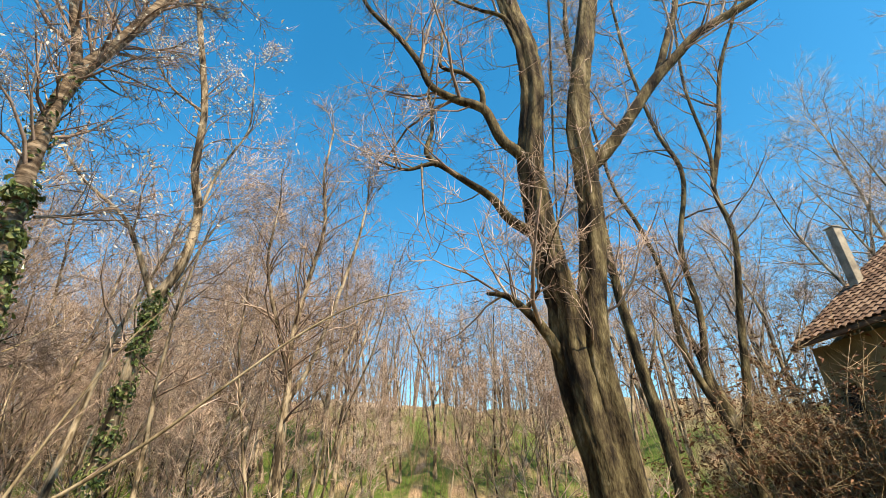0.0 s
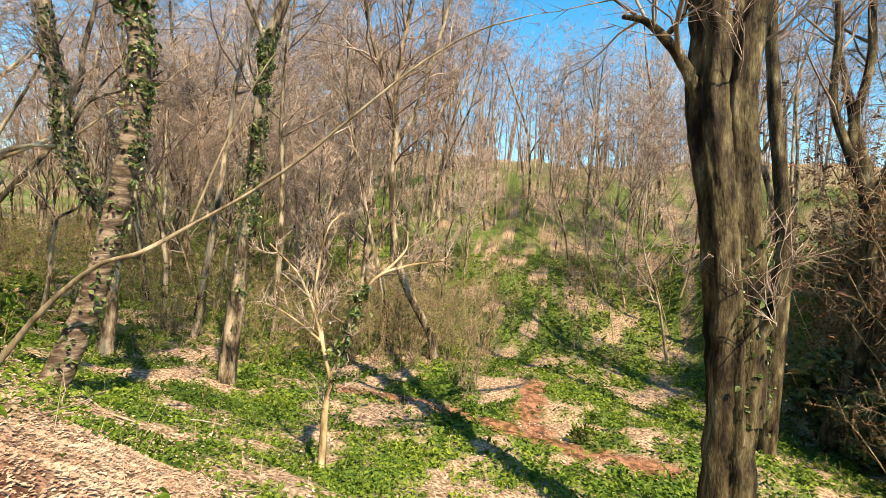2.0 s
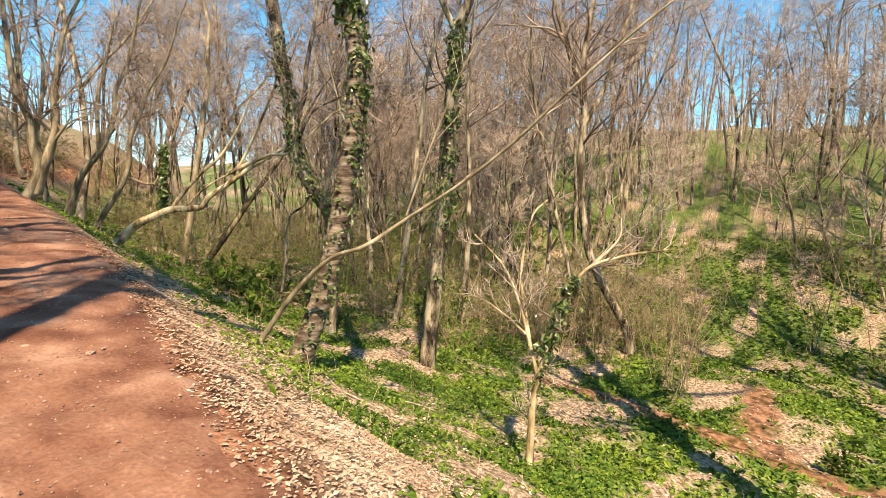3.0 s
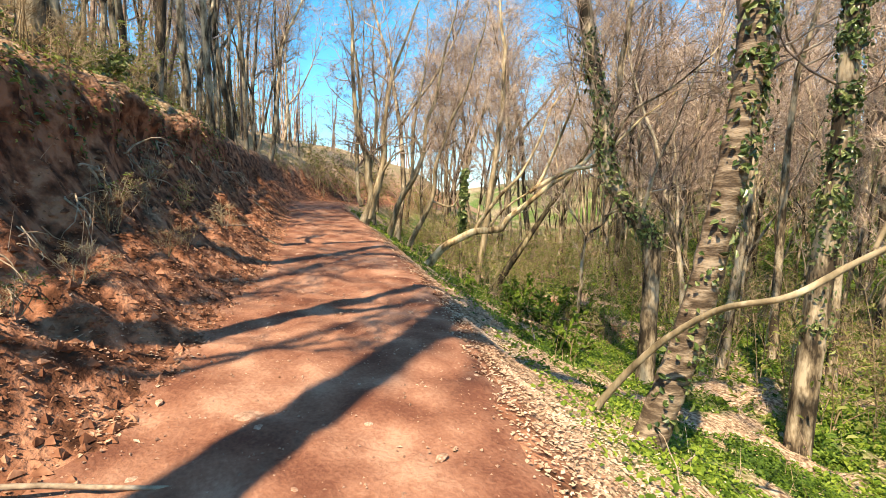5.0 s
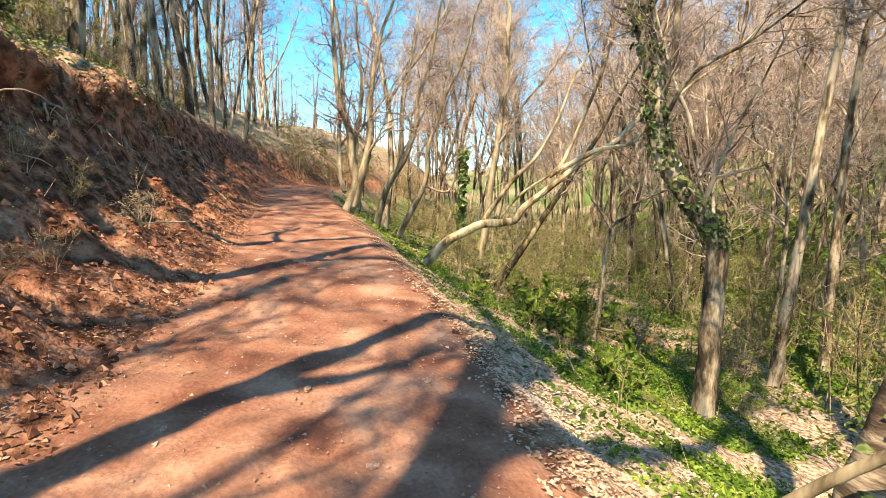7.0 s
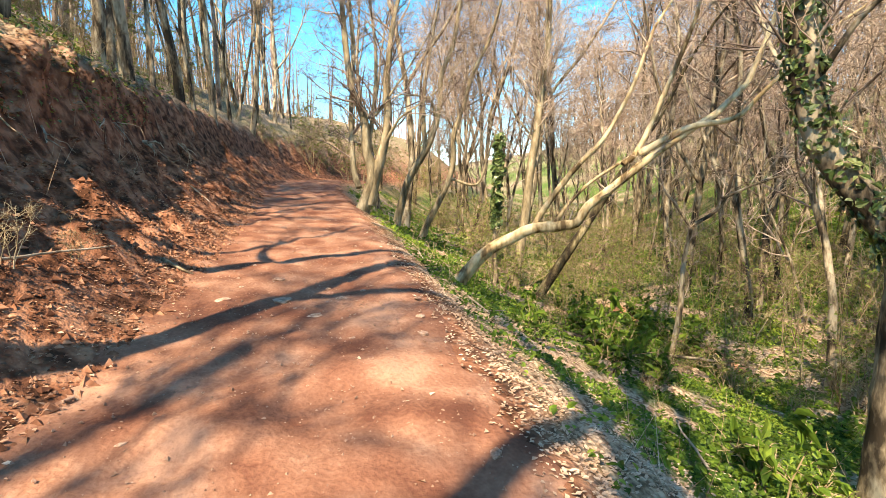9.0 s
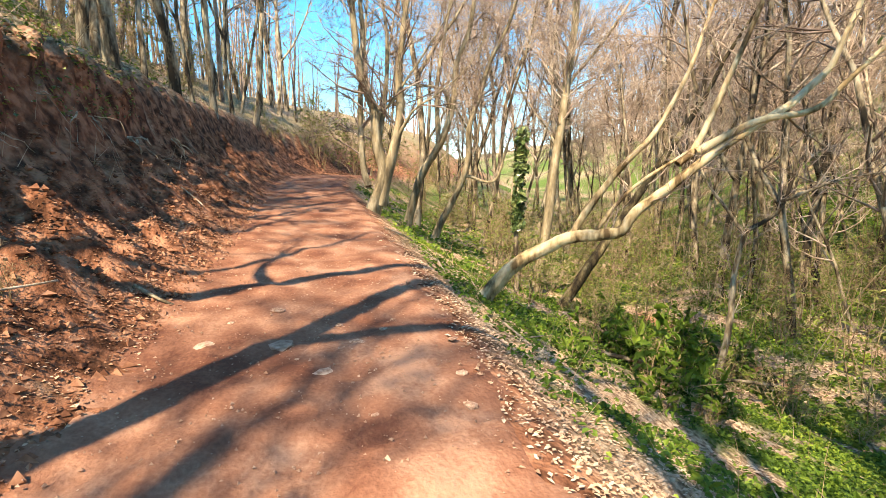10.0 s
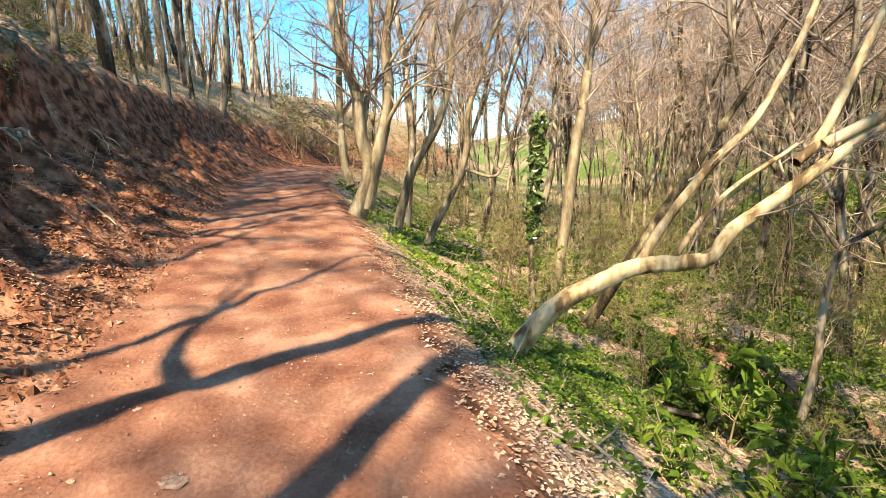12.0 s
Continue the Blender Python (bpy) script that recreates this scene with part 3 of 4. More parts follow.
ivy_two.limb("limb", 0.102, 0.060, (-11.06, 9.2, 3.73), (-10.91, 9.46, 4.44), (-10.95, 9.57, 5.3), (-10.9, 9.75, 6.25), (-10.9, 9.9, 7.34))
ivy_two.limb("limb", 0.070, 0.033, (-10.43, 9.69, 1.63), (-10.2, 9.65, 2.15), (-9.96, 9.62, 2.74))
ivy_two.limb("limb", 0.054, 0.015, (-10.94, 9.29, 3.25), (-10.43, 9.31, 3.96), (-9.63, 9.53, 4.33), (-8.83, 9.7, 4.81))
ivy_two.twigs(40, 1.8, 3)
ivy_two.ivy(0, 0.9, 6.0, 1300, 0.07)
ivy_three = Grown("ivy_tree", "straight tree with ivy-clad lower trunk on the valley floor", BARK, 34)
ivy_three.limb("trunk", 0.221, 0.099, (-7.39, 10.88, 0.93), (-7.26, 10.97, 2.56), (-7.17, 11.03, 5.06), (-7.1, 11.08, 6.17), (-6.83, 11.26, 7.15), (-6.79, 11.29, 8.72), (-7.1, 11.08, 10.13), (-7.29, 10.95, 12.43), (-7.88, 10.54, 15.31), (-8.48, 10.12, 18.34), (-9.02, 9.74, 22.85), flute=0.15, sides=14)
ivy_three.limb("limb", 0.105, 0.037, (-7.13, 11.06, 5.93), (-7.85, 10.72, 7.51), (-8.34, 10.55, 8.27), (-9.25, 10.09, 9.03), (-9.94, 9.78, 9.9))
ivy_three.limb("limb", 0.063, 0.030, (-6.79, 11.29, 8.72), (-6.67, 11.6, 10.53), (-6.32, 12.04, 12.49), (-6.52, 12.07, 14.61))
ivy_three.limb("limb", 0.061, 0.025, (-7.27, 10.96, 12.21), (-7.98, 10.13, 12.53), (-8.41, 9.51, 13.48))
ivy_three.twigs(60, 2.0, 3)
ivy_three.blossom(2600)
ivy_three.ivy(0, 1.2, 6.3, 1500, 0.075)
ivy_three.ivy(0, -2.4, 1.2, 260, 0.06)
sapling = Grown("sapling", "small pale many-branched sapling among green herbs", PALE, 35, grow=False)
sapling.limb("trunk", 0.1, 0.055, (-3.4, 7.15, -2.73), (-3.39, 7.15, -2.25), (-3.38, 7.16, -1.59), (-3.31, 7.18, -1.06), flute=0.2)
sapling.limb("limb", 0.045, 0.014, (-3.33, 7.18, -1.11), (-3.49, 7.11, -0.46), (-3.62, 7.06, 0), (-3.85, 6.97, 0.55), (-4.29, 6.8, 1.04))
sapling.limb("limb", 0.046, 0.014, (-3.45, 7.13, -0.64), (-3.55, 7.17, -0.19), (-3.67, 7.21, 0.45), (-3.58, 7.32, 1.3), (-3.38, 7.48, 1.61))
sapling.limb("limb", 0.05, 0.018, (-3.31, 7.18, -1.06), (-3.15, 7.19, -0.53), (-2.94, 7.2, 0.18), (-2.65, 7.26, 0.61), (-2.18, 7.38, 0.81), (-1.59, 7.55, 0.93))
sapling.limb("limb", 0.028, 0.009, (-2.67, 7.44, 0.6), (-2.32, 7.58, 1.03), (-2.29, 7.59, 1.35))
sapling.limb("limb", 0.032, 0.009, (-3.52, 7.1, -0.46), (-3.76, 6.85, -0.16), (-4.04, 6.58, 0.12))
sapling.twigs(44, 0.9, 2)
sapling.ivy(3, -0.9, 0.5, 320, 0.07)
sapling.ivy(0, -1.4, 0.5, 60, 0.05)
bent = Grown("bent_tree", "slim tree with a kinked pale lower trunk", BARK, 36)
bent.limb("trunk", 0.24, 0.084, (-3.53, 17.44, -4.09), (-3.6, 17.42, -3.06), (-3.79, 17.38, -2.24), (-4.61, 17.21, -0.81), (-5.15, 17.1, 0.62), (-5.44, 17.04, 2.88), (-5.42, 17.04, 4.96), (-5.49, 17.03, 7.05), (-5.15, 17.1, 9.61), (-4.86, 17.16, 11.78), (-5.15, 17.1, 14.32), flute=0.15, sides=12)
bent.limb("limb", 0.135, 0.056, (-5.44, 17.04, 4.55), (-4.75, 17.52, 6.37), (-3.72, 18.07, 10.97), (-3.42, 18.47, 13.47))
bent.limb("limb", 0.125, 0.050, (-5.44, 17.04, 5.59), (-6.01, 16.64, 7.33), (-6.58, 16.24, 9.61), (-6.47, 15.99, 11.49))
bent.twigs(90, 2.8, 3)
fork_tree = Grown("forked_tree", "dark tree forking low into three slim stems", OLD_BARK, 37)
fork_tree.limb("trunk", 0.318, 0.251, (8.4, 15.05, -3.37), (8.58, 14.94, -2.33), (8.77, 14.83, -0.65), (8.8, 14.81, 1.34), (8.72, 14.86, 2.92), flute=0.2, sides=14)
fork_tree.limb("limb", 0.180, 0.072, (8.74, 14.85, 2.8), (8.32, 14.91, 4), (7.8, 15.05, 5.78), (7.75, 14.94, 8.12), (7.31, 15.09, 10.47), (6.78, 15.3, 12.4), (6.51, 15.38, 15.38))
fork_tree.limb("limb", 0.171, 0.086, (8.44, 15.03, 3.88), (8.4, 15.16, 5.07), (8.68, 15.1, 6.94), (8.7, 15.18, 9.55), (9.37, 14.86, 12.59), (8.99, 15.14, 15.13), (8.71, 15.34, 19.42), (8.73, 15.36, 23.96))
fork_tree.limb("limb", 0.180, 0.063, (8.77, 14.83, 2.8), (9.17, 14.6, 4.42), (9.54, 14.39, 6.67), (10.02, 14.11, 9.4), (9.91, 14.17, 11.31), (10.12, 14.05, 13.03), (10.06, 14.08, 16.6), (10.51, 13.82, 20.89))
fork_tree.limb("limb", 0.144, 0.063, (9.92, 14.17, 11.56), (10.6, 13.91, 13.72), (11.41, 13.56, 16.97), (12.53, 13.03, 19.75), (13.5, 12.56, 22.99))
fork_tree.twigs(100, 2.4, 3)
pole_tree = Grown("bare_tree", "straight dark bare trunk beside the old tree", OLD_BARK, 38)
pole_tree.limb("trunk", 0.248, 0.146, (5.97, 13.31, 1.1), (5.97, 13.31, 1.84), (5.83, 13.37, 3.33), (5.59, 13.49, 5.69), (5.43, 13.56, 7.92), (5.34, 13.6, 11.2), (5.36, 13.59, 15.51), (5.43, 13.56, 19.45), flute=0.12, sides=12)
pole_tree.twigs(70, 2.4, 3)
pale = Grown("leaning_tree", "pale barkless leaning tree with forking stems at the path edge", PALE, 39)
pale.limb("trunk", 0.166, 0.075, (-15.65, 6.91, 0.22), (-15.49, 7.13, 0.55), (-15.28, 7.41, 0.9), (-14.98, 7.82, 1.18), (-14.79, 8.06, 1.32), (-14.54, 8.4, 1.36), (-14.33, 8.68, 1.43), (-14.2, 8.86, 1.74), (-13.87, 9.29, 2.17), (-13.57, 9.69, 2.59), (-13.28, 10.08, 2.93), flute=0.2, sides=16)
pale.limb("stem", 0.084, 0.038, (-14.81, 8.04, 1.29), (-14.68, 8.36, 1.83), (-14.46, 8.8, 2.46), (-14.29, 9.2, 2.89), (-14.18, 9.5, 3.39), (-14.09, 9.8, 4), (-14.05, 10.03, 4.61), flute=0.12)
pale.limb("broken_limb", 0.048, 0.027, (-14.57, 8.35, 1.38), (-14.5, 8.71, 1.82), (-14.39, 9.14, 2.2), (-14.17, 9.72, 2.58), (-14.01, 10.23, 2.92))
pale.limb("stem", 0.079, 0.036, (-13.86, 9.3, 2.45), (-13.76, 9.57, 2.73), (-13.58, 9.95, 3.68), (-13.37, 10.38, 4.9), (-13.34, 10.57, 5.53))
pale.limb("limb", 0.078, 0.027, (-13.71, 9.51, 2.63), (-13.18, 10.1, 3.05), (-12.71, 10.61, 3.18), (-12.41, 10.89, 3.61), (-11.93, 11.41, 4.35), (-11.5, 11.84, 4.8))
pale.twigs(30, 1.1, 2)
dark_lean = Grown("leaning_tree", "dark bare leaning trunk behind the pale tree", OLD_BARK, 40)
dark_lean.limb("trunk", 0.2, 0.09, (-19.06, 11.44, -1.31), (-18.77, 12.07, -0.25), (-18.50, 12.66, 0.73), (-18.11, 13.51, 2.13), (-17.73, 14.33, 3.51), (-17.53, 14.77, 4.24), flute=0.2, sides=12)
dark_lean.twigs(18, 1.2, 2)
cluster = Grown("multi_stem_tree", "cluster of mossy stems growing at the path edge", PALE_BARK, 41)
cluster.limb("stem", 0.253, 0.093, (-21.44, 6.93, 1.61), (-21.36, 7.17, 2.23), (-21.34, 7.23, 2.73), (-21.39, 7.09, 3.34), (-21.41, 7.03, 4.3), (-21.51, 6.72, 5.11), (-21.55, 6.6, 6.12), (-21.58, 6.53, 7.11), flute=0.2, sides=14)
cluster.limb("stem", 0.216, 0.090, (-21.37, 7.15, 1.73), (-21.31, 7.31, 2.48), (-21.24, 7.53, 3.34), (-21.18, 7.69, 4.19), (-21.19, 7.67, 5.25), (-21.15, 7.77, 6.18), (-21.1, 7.91, 7.2), flute=0.2, sides=14)
cluster.limb("limb", 0.073, 0.049, (-21.4, 7.05, 4.3), (-21.31, 7.32, 4.33), (-21.21, 7.62, 4.67))
cluster.limb("stem", 0.125, 0.077, (-21.47, 6.86, 2.24), (-21.76, 6.8, 2.87), (-22.03, 6.85, 4.51), (-22.27, 7.03, 6.42), (-22.57, 7.03, 7.85))
cluster.limb("stem", 0.099, 0.053, (-21.38, 7.11, 3.22), (-21.7, 7.48, 4.87), (-22.09, 7.68, 6.47), (-22.56, 7.7, 7.87))
cluster.limb("limb", 0.081, 0.024, (-21.22, 7.58, 3.47), (-20.97, 7.76, 3.93), (-20.73, 7.93, 4.25), (-20.4, 8.37, 4.58))
cluster.twigs(60, 2.2, 3)
third = Grown("bare_tree", "mossy curving bare tree at the path edge", PALE_BARK, 42)
third.limb("trunk", 0.225, 0.081, (-24.55, 9.19, 0.75), (-24.49, 9.33, 1.35), (-24.33, 9.7, 2.7), (-24.05, 10.35, 3.86), (-23.87, 10.75, 5.17), (-23.83, 10.84, 6.44), (-23.66, 11.23, 7.54), (-23.56, 11.47, 8.92), flute=0.2, sides=12)
third.limb("limb", 0.127, 0.051, (-24.08, 10.27, 3.78), (-24.29, 10.32, 5.69), (-24.36, 10.68, 7.68), (-24.45, 11.04, 9.19))
third.limb("limb", 0.101, 0.032, (-23.91, 10.67, 4.92), (-23.76, 10.23, 5.57), (-23.92, 9.06, 5.64))
third.twigs(46, 1.9, 3)
fourth = Grown("bare_tree", "slender curving tree below the path edge", PALE_BARK, 43)
fourth.limb("trunk", 0.196, 0.065, (-24.47, 10.2, 0.24), (-24.32, 10.44, 0.95), (-24.01, 10.99, 2.17), (-23.83, 11.3, 3.2), (-23.8, 11.35, 4.38), (-23.61, 11.68, 5.52), (-23.44, 11.97, 6.64), (-23.15, 12.47, 7.73), (-22.95, 12.81, 8.95), flute=0.15)
fourth.limb("limb", 0.078, 0.033, (-23.85, 11.25, 2.69), (-23.27, 12.06, 2.5), (-22.97, 12.37, 3.67), (-22.76, 12.52, 4.31))
fourth.twigs(40, 1.8, 3)
tall = Grown("bare_tree", "tall straight grey tree on the valley side", PALE_BARK, 44)
tall.limb("trunk", 0.218, 0.114, (-20.35, 11.43, -1.3), (-20.21, 11.58, -0.69), (-20.01, 11.81, 1.19), (-19.9, 11.94, 2.84), (-19.79, 12.06, 3.89), (-19.69, 12.18, 5.42), (-19.58, 12.29, 6.64), (-19.57, 12.3, 8.07), sides=12)
tall.twigs(44, 2.0, 3)
ivy_post = Grown("ivy_tree", "slim stem topped by a dense ivy clump", BARK, 45, grow=False)
ivy_post.limb("trunk", 0.096, 0.067, (-19.43, 10.34, -0.49), (-19.45, 10.31, 0.29), (-19.44, 10.32, 1.31), (-19.36, 10.41, 3.57))
ivy_post.ivy(0, 1.0, 4.5, 1300, 0.11)
sap_two = Grown("sapling", "thin dark forked sapling among green herbs", BARK, 46, grow=False)
sap_two.limb("trunk", 0.104, 0.058, (-14.8, 11.97, -2.03), (-14.67, 12.05, -1.13), (-14.62, 12.09, -0.39), (-14.61, 12.1, 0.45), (-14.5, 12.17, 1.28), flute=0.2)
sap_two.limb("limb", 0.052, 0.018, (-14.51, 12.16, 1.22), (-14.85, 12.07, 1.74), (-15.25, 11.94, 2.35), (-15.49, 11.92, 3.21))
sap_two.limb("limb", 0.058, 0.017, (-14.49, 12.17, 1.26), (-14.1, 12.57, 1.74), (-13.98, 12.81, 2.75), (-13.97, 12.97, 3.74))
sap_two.limb("limb", 0.045, 0.015, (-14.05, 12.47, 1.85), (-13.31, 12.74, 2.22), (-12.75, 12.86, 2.34))
sap_two.twigs(22, 1.1, 2)
long_branch = Grown("leaning_sapling", "long thin bare leaning sapling arching from the path edge", PALE_BARK, 47)
long_branch.limb("stem", 0.06, 0.011, (-7.25, 4.85, -1.1), (-7.1, 5.15, -0.65), (-6.73, 5.2, -0.16), (-6.28, 5.25, 0.31), (-5.75, 5.25, 0.68), (-5.2, 5.3, 0.87), (-4.81, 5.65, 1.23), (-4.01, 5.75, 1.72), (-3.34, 5.83, 2.21), (-2.66, 5.91, 2.81), (-1.84, 6.01, 3.51), (-1.13, 6.09, 3.95), (-0.45, 6.18, 4.18))
long_branch.limb("limb", 0.025, 0.008, (-4.78, 5.66, 1.3), (-4.48, 5.83, 2.33), (-4.12, 6.01, 3.35), (-3.78, 6.18, 4))
long_branch.twigs(12, 0.9, 1)

# undergrowth in the valley and on the bank
def shrub(seed, tall, stems_n, leafy, spread=0.5, leaf_mat=None, leaf=(0.02, 0.05), leaf_label="small young green leaves"):
    """Many thin stems from one root, with twigs and young leaves."""
    r = np.random.RandomState(seed)
    wood, tips = Wood(), []
    for _ in range(stems_n):
        a, tilt = r.uniform(0, 6.283), r.uniform(0.05, spread)
        line = shoot(r, (0.12 * math.cos(a), 0.12 * math.sin(a), -0.1), (math.cos(a) * tilt, math.sin(a) * tilt, 1), tall * r.uniform(0.5, 1.1), 0.16, -0.02, 5)
        rad = np.linspace(r.uniform(0.008, 0.018), 0.004, 6)
        wood.tube(line, rad, 4)
        ramify(r, wood, line, rad, 2, 6, tall * 0.4, start=0.2, fine=0.0045, spread=0.9, lift=0.0, subs=3)
        tips.append(line[3:])
    parts = [("tangle", wood.mesh("tangle", SHRUB_BARK), "")]
    if leafy:
        v = np.concatenate(wood.v)
        p = v[r.randint(0, len(v), leafy)] + r.normal(0, 0.03, (leafy, 3))
        parts.append(("leaves", leaf_mesh("leaves", p, r.normal(0, 1, (leafy, 3)) + (0, 0, 1.2), r.uniform(*leaf, leafy), leaf_mat or SHRUB_LEAF, r), leaf_label))
    return parts


SHRUB_BARK = material("shrub_stem", [(0.3, (0.13, 0.09, 0.05)), (0.55, (0.3, 0.23, 0.14)), (0.75, (0.46, 0.37, 0.25))], 2, bump=0.0, vary=0.25, island=0.2)
SHRUBS = [shrub(200 + k, (1.5, 2.2, 1.1, 2.8, 1.8, 0.9)[k], (8, 7, 9, 6, 8, 9)[k], (0, 260, 120, 160, 420, 160)[k], (0.6, 0.4, 0.9, 0.35, 0.6, 1.0)[k]) for k in range(6)]
SHRUBS.append(shrub(210, 3.4, 11, 1500, 0.5, WITHERED, (0.018, 0.036), "withered brown leaves still hanging"))
SHRUBS.append(shrub(211, 1.5, 9, 900, 0.7, IVY, (0.06, 0.11), "dark glossy evergreen leaves"))
SHRUBS.append(shrub(212, 0.85, 6, 200, 0.7, GREEN, (0.04, 0.085), "fresh broad green leaves"))
SHRUB_LABELS = ("bare beige tangled shrub on the woodland floor", "thin shrub with sparse young green leaves", "beech bush with withered brown leaves by the house", "dark evergreen bush in the shade", "leafy green young plant at the path edge")
shrub_first = {}
rs = np.random.RandomState(17)


def put_shrub(x, y, k, s):
    m = Matrix.Translation(on_ground(x, y)) @ Matrix.Rotation(rs.uniform(0, 6.28), 4, "Z")
    if k in shrub_first:
        ob = copy_thing(shrub_first[k], m)
    else:
        ob = shrub_first[k] = plant("shrub", SHRUBS[k], SHRUB_LABELS[0 if k == 0 else 1 if k < 6 else k - 4], "shrub", (0, 0, 0), group="shrubs of the undergrowth")
        ob.matrix_basis = m
    ob.scale = (s, s, s)


def thicket(count, xs, us, kinds, keep=lambda x, y: True, sizes=(0.7, 1.25)):
    made = 0
    while made < count:
        x, u = rs.uniform(*xs), rs.uniform(*us)
        y = float(smooth(x, TRAIL_X, TRAIL_Y, 2.0)) + u * 1.05
        if keep(x, y):
            put_shrub(x, y, kinds[rs.randint(len(kinds))], rs.uniform(*sizes))
        made += 1


thicket(60, (-28, -7), (9.5, 22), (0, 1, 3, 4, 4))
thicket(40, (-9, -2.5), (14, 26), (0, 0, 1, 3, 4))
thicket(34, (-42, -16), (4.5, 10), (1, 3, 4, 5))
thicket(20, (-20, 12), (21, 34), (0, 1, 3, 5))
thicket(26, (-22, -8), (5.2, 9.5), (1, 2, 5), sizes=(0.4, 0.8))
thicket(28, (-40, -9), (-9, -3.6), (2, 4, 5, 0), sizes=(0.4, 0.9))
for x, y, k, s in ((10.9, 14.6, 6, 1.5), (11.2, 13.2, 6, 1.4), (10.7, 15.8, 6, 1.5), (11.5, 12.0, 6, 1.5), (10.2, 16.9, 6, 1.3), (10.1, 14.0, 6, 1.3), (10.4, 12.6, 6, 1.3), (11.8, 11.0, 6, 1.4), (9.6, 15.2, 7, 1.6), (9.3, 13.4, 7, 1.5), (9.6, 11.8, 7, 1.6), (8.6, 14.8, 7, 1.3), (8.3, 12.4, 6, 0.9), (9.0, 16.8, 7, 1.6), (10.5, 10.5, 7, 1.6), (8.9, 10.6, 7, 1.2), (7.8, 16.0, 0, 1.1), (9.8, 18.4, 6, 1.3), (9.9, 15.6, 6, 1.9), (9.4, 16.9, 6, 1.8), (10.6, 14.9, 6, 1.8), (10.6, 17.8, 1, 1.4), (10.3, 14.6, 6, 2.2), (10.8, 16.2, 6, 2.2), (10.2, 13.0, 6, 1.7), (11.0, 14.9, 6, 1.7), (11.1, 13.9, 6, 1.7), (11.0, 15.9, 6, 1.8)):
    put_shrub(x, y, k, s)
thicket(24, (-60, -42), (-4, 5), (1, 3, 4), sizes=(1.2, 2.2))
thicket(20, (-13.5, -5.5), (-2.9, -1.9), (0, 0, 2, 5), sizes=(0.22, 0.42))
thicket(28, (-17, -5.0), (-4.9, -3.6), (4, 1, 0, 7, 5), sizes=(0.4, 0.85))

thicket(18, (-60, -16), (-14, -5), (0, 1, 3, 4), sizes=(1.0, 1.8))

for x, y in ((-16.3, 11.4), (-15.1, 11.5), (-17.6, 14.1), (-17.8, 11.5), (-16.3, 11.1), (-15.0, 10.0), (-14.5, 10.4), (-15.5, 9.8), (-13.7, 7.3), (1.4, 12.4), (-10.2, 7.4)):
    put_shrub(x, y, 8, rs.uniform(0.7, 1.1))
for x, y, s in ((-14.8, 9.8, 1.50), (-13.5, 9.6, 1.20), (-16.1, 12.7, 1.35), (-14.9, 12.8, 1.30), (-13.4, 8.5, 1.00), (-16.2, 10.5, 1.10)):
    put_shrub(x, y, 8, s)

# thin saplings that stand too thick to tell apart
rb = np.random.RandomState(95)
brush = Wood()
for number, xs, us, talls in ((2200, (-50, 26), (22, 62), (1.5, 6)), (800, (-55, -8), (-26, -6), (1.2, 5)), (900, (-40, -7), (9, 22), (1.0, 3.5)), (500, (-9, -1.5), (13, 24), (0.8, 3.0)), (800, (-60, 40), (44, 72), (3, 8))):
    for _ in range(number):
        x, u = rb.uniform(*xs), rb.uniform(*us)
        y = float(smooth(x, TRAIL_X, TRAIL_Y, 2.0)) + u * 1.05
        if x > 8 and 9 < y < 34:
            continue
        tall = rb.uniform(*talls)
        line = shoot(rb, (x, y, float(height(x, y)) - 0.1), (rb.normal(0, 0.2), rb.normal(0, 0.2), 1), tall, 0.14, 0.03, 3)
        thick = 0.004 + 0.0035 * tall
        brush.tube(line, np.linspace(thick, 0.005, 4), 3)
        for _ in range(4):
            p = line[rb.randint(1, 4)]
            brush.twig(p, p + np.array([rb.normal(0, 0.8), rb.normal(0, 0.8), 0.7]) * tall * rb.uniform(0.15, 0.35), 0.007)
tagged(new("sapling_brush", brush.mesh("sapling_brush", SHRUB_BARK)), "dense brush of thin bare saplings on the slopes", "brush", kind="stuff")

n = 30000
x = rb.uniform(-34, -6, n)
y = smooth(x, TRAIL_X, TRAIL_Y, 2.0) + rb.uniform(7.5, 25, n) * 1.05
keep = rb.rand(n) < clamp(bumps(x, y, 2.6, 41), -0.6, 0.5)
x, y = x[keep], y[keep]
places = np.stack([x, y, height(x, y) + 0.25 + 2.2 * rb.rand(len(x)) ** 1.6], 1)
tagged(new("young_foliage", leaf_mesh("young_foliage", places, rb.normal(0, 1, places.shape) + (0, 0, 0.8), rb.uniform(0.03, 0.065, len(x)), SHRUB_LEAF, rb)), "scattered young green leaves on the brush", "foliage", kind="stuff")

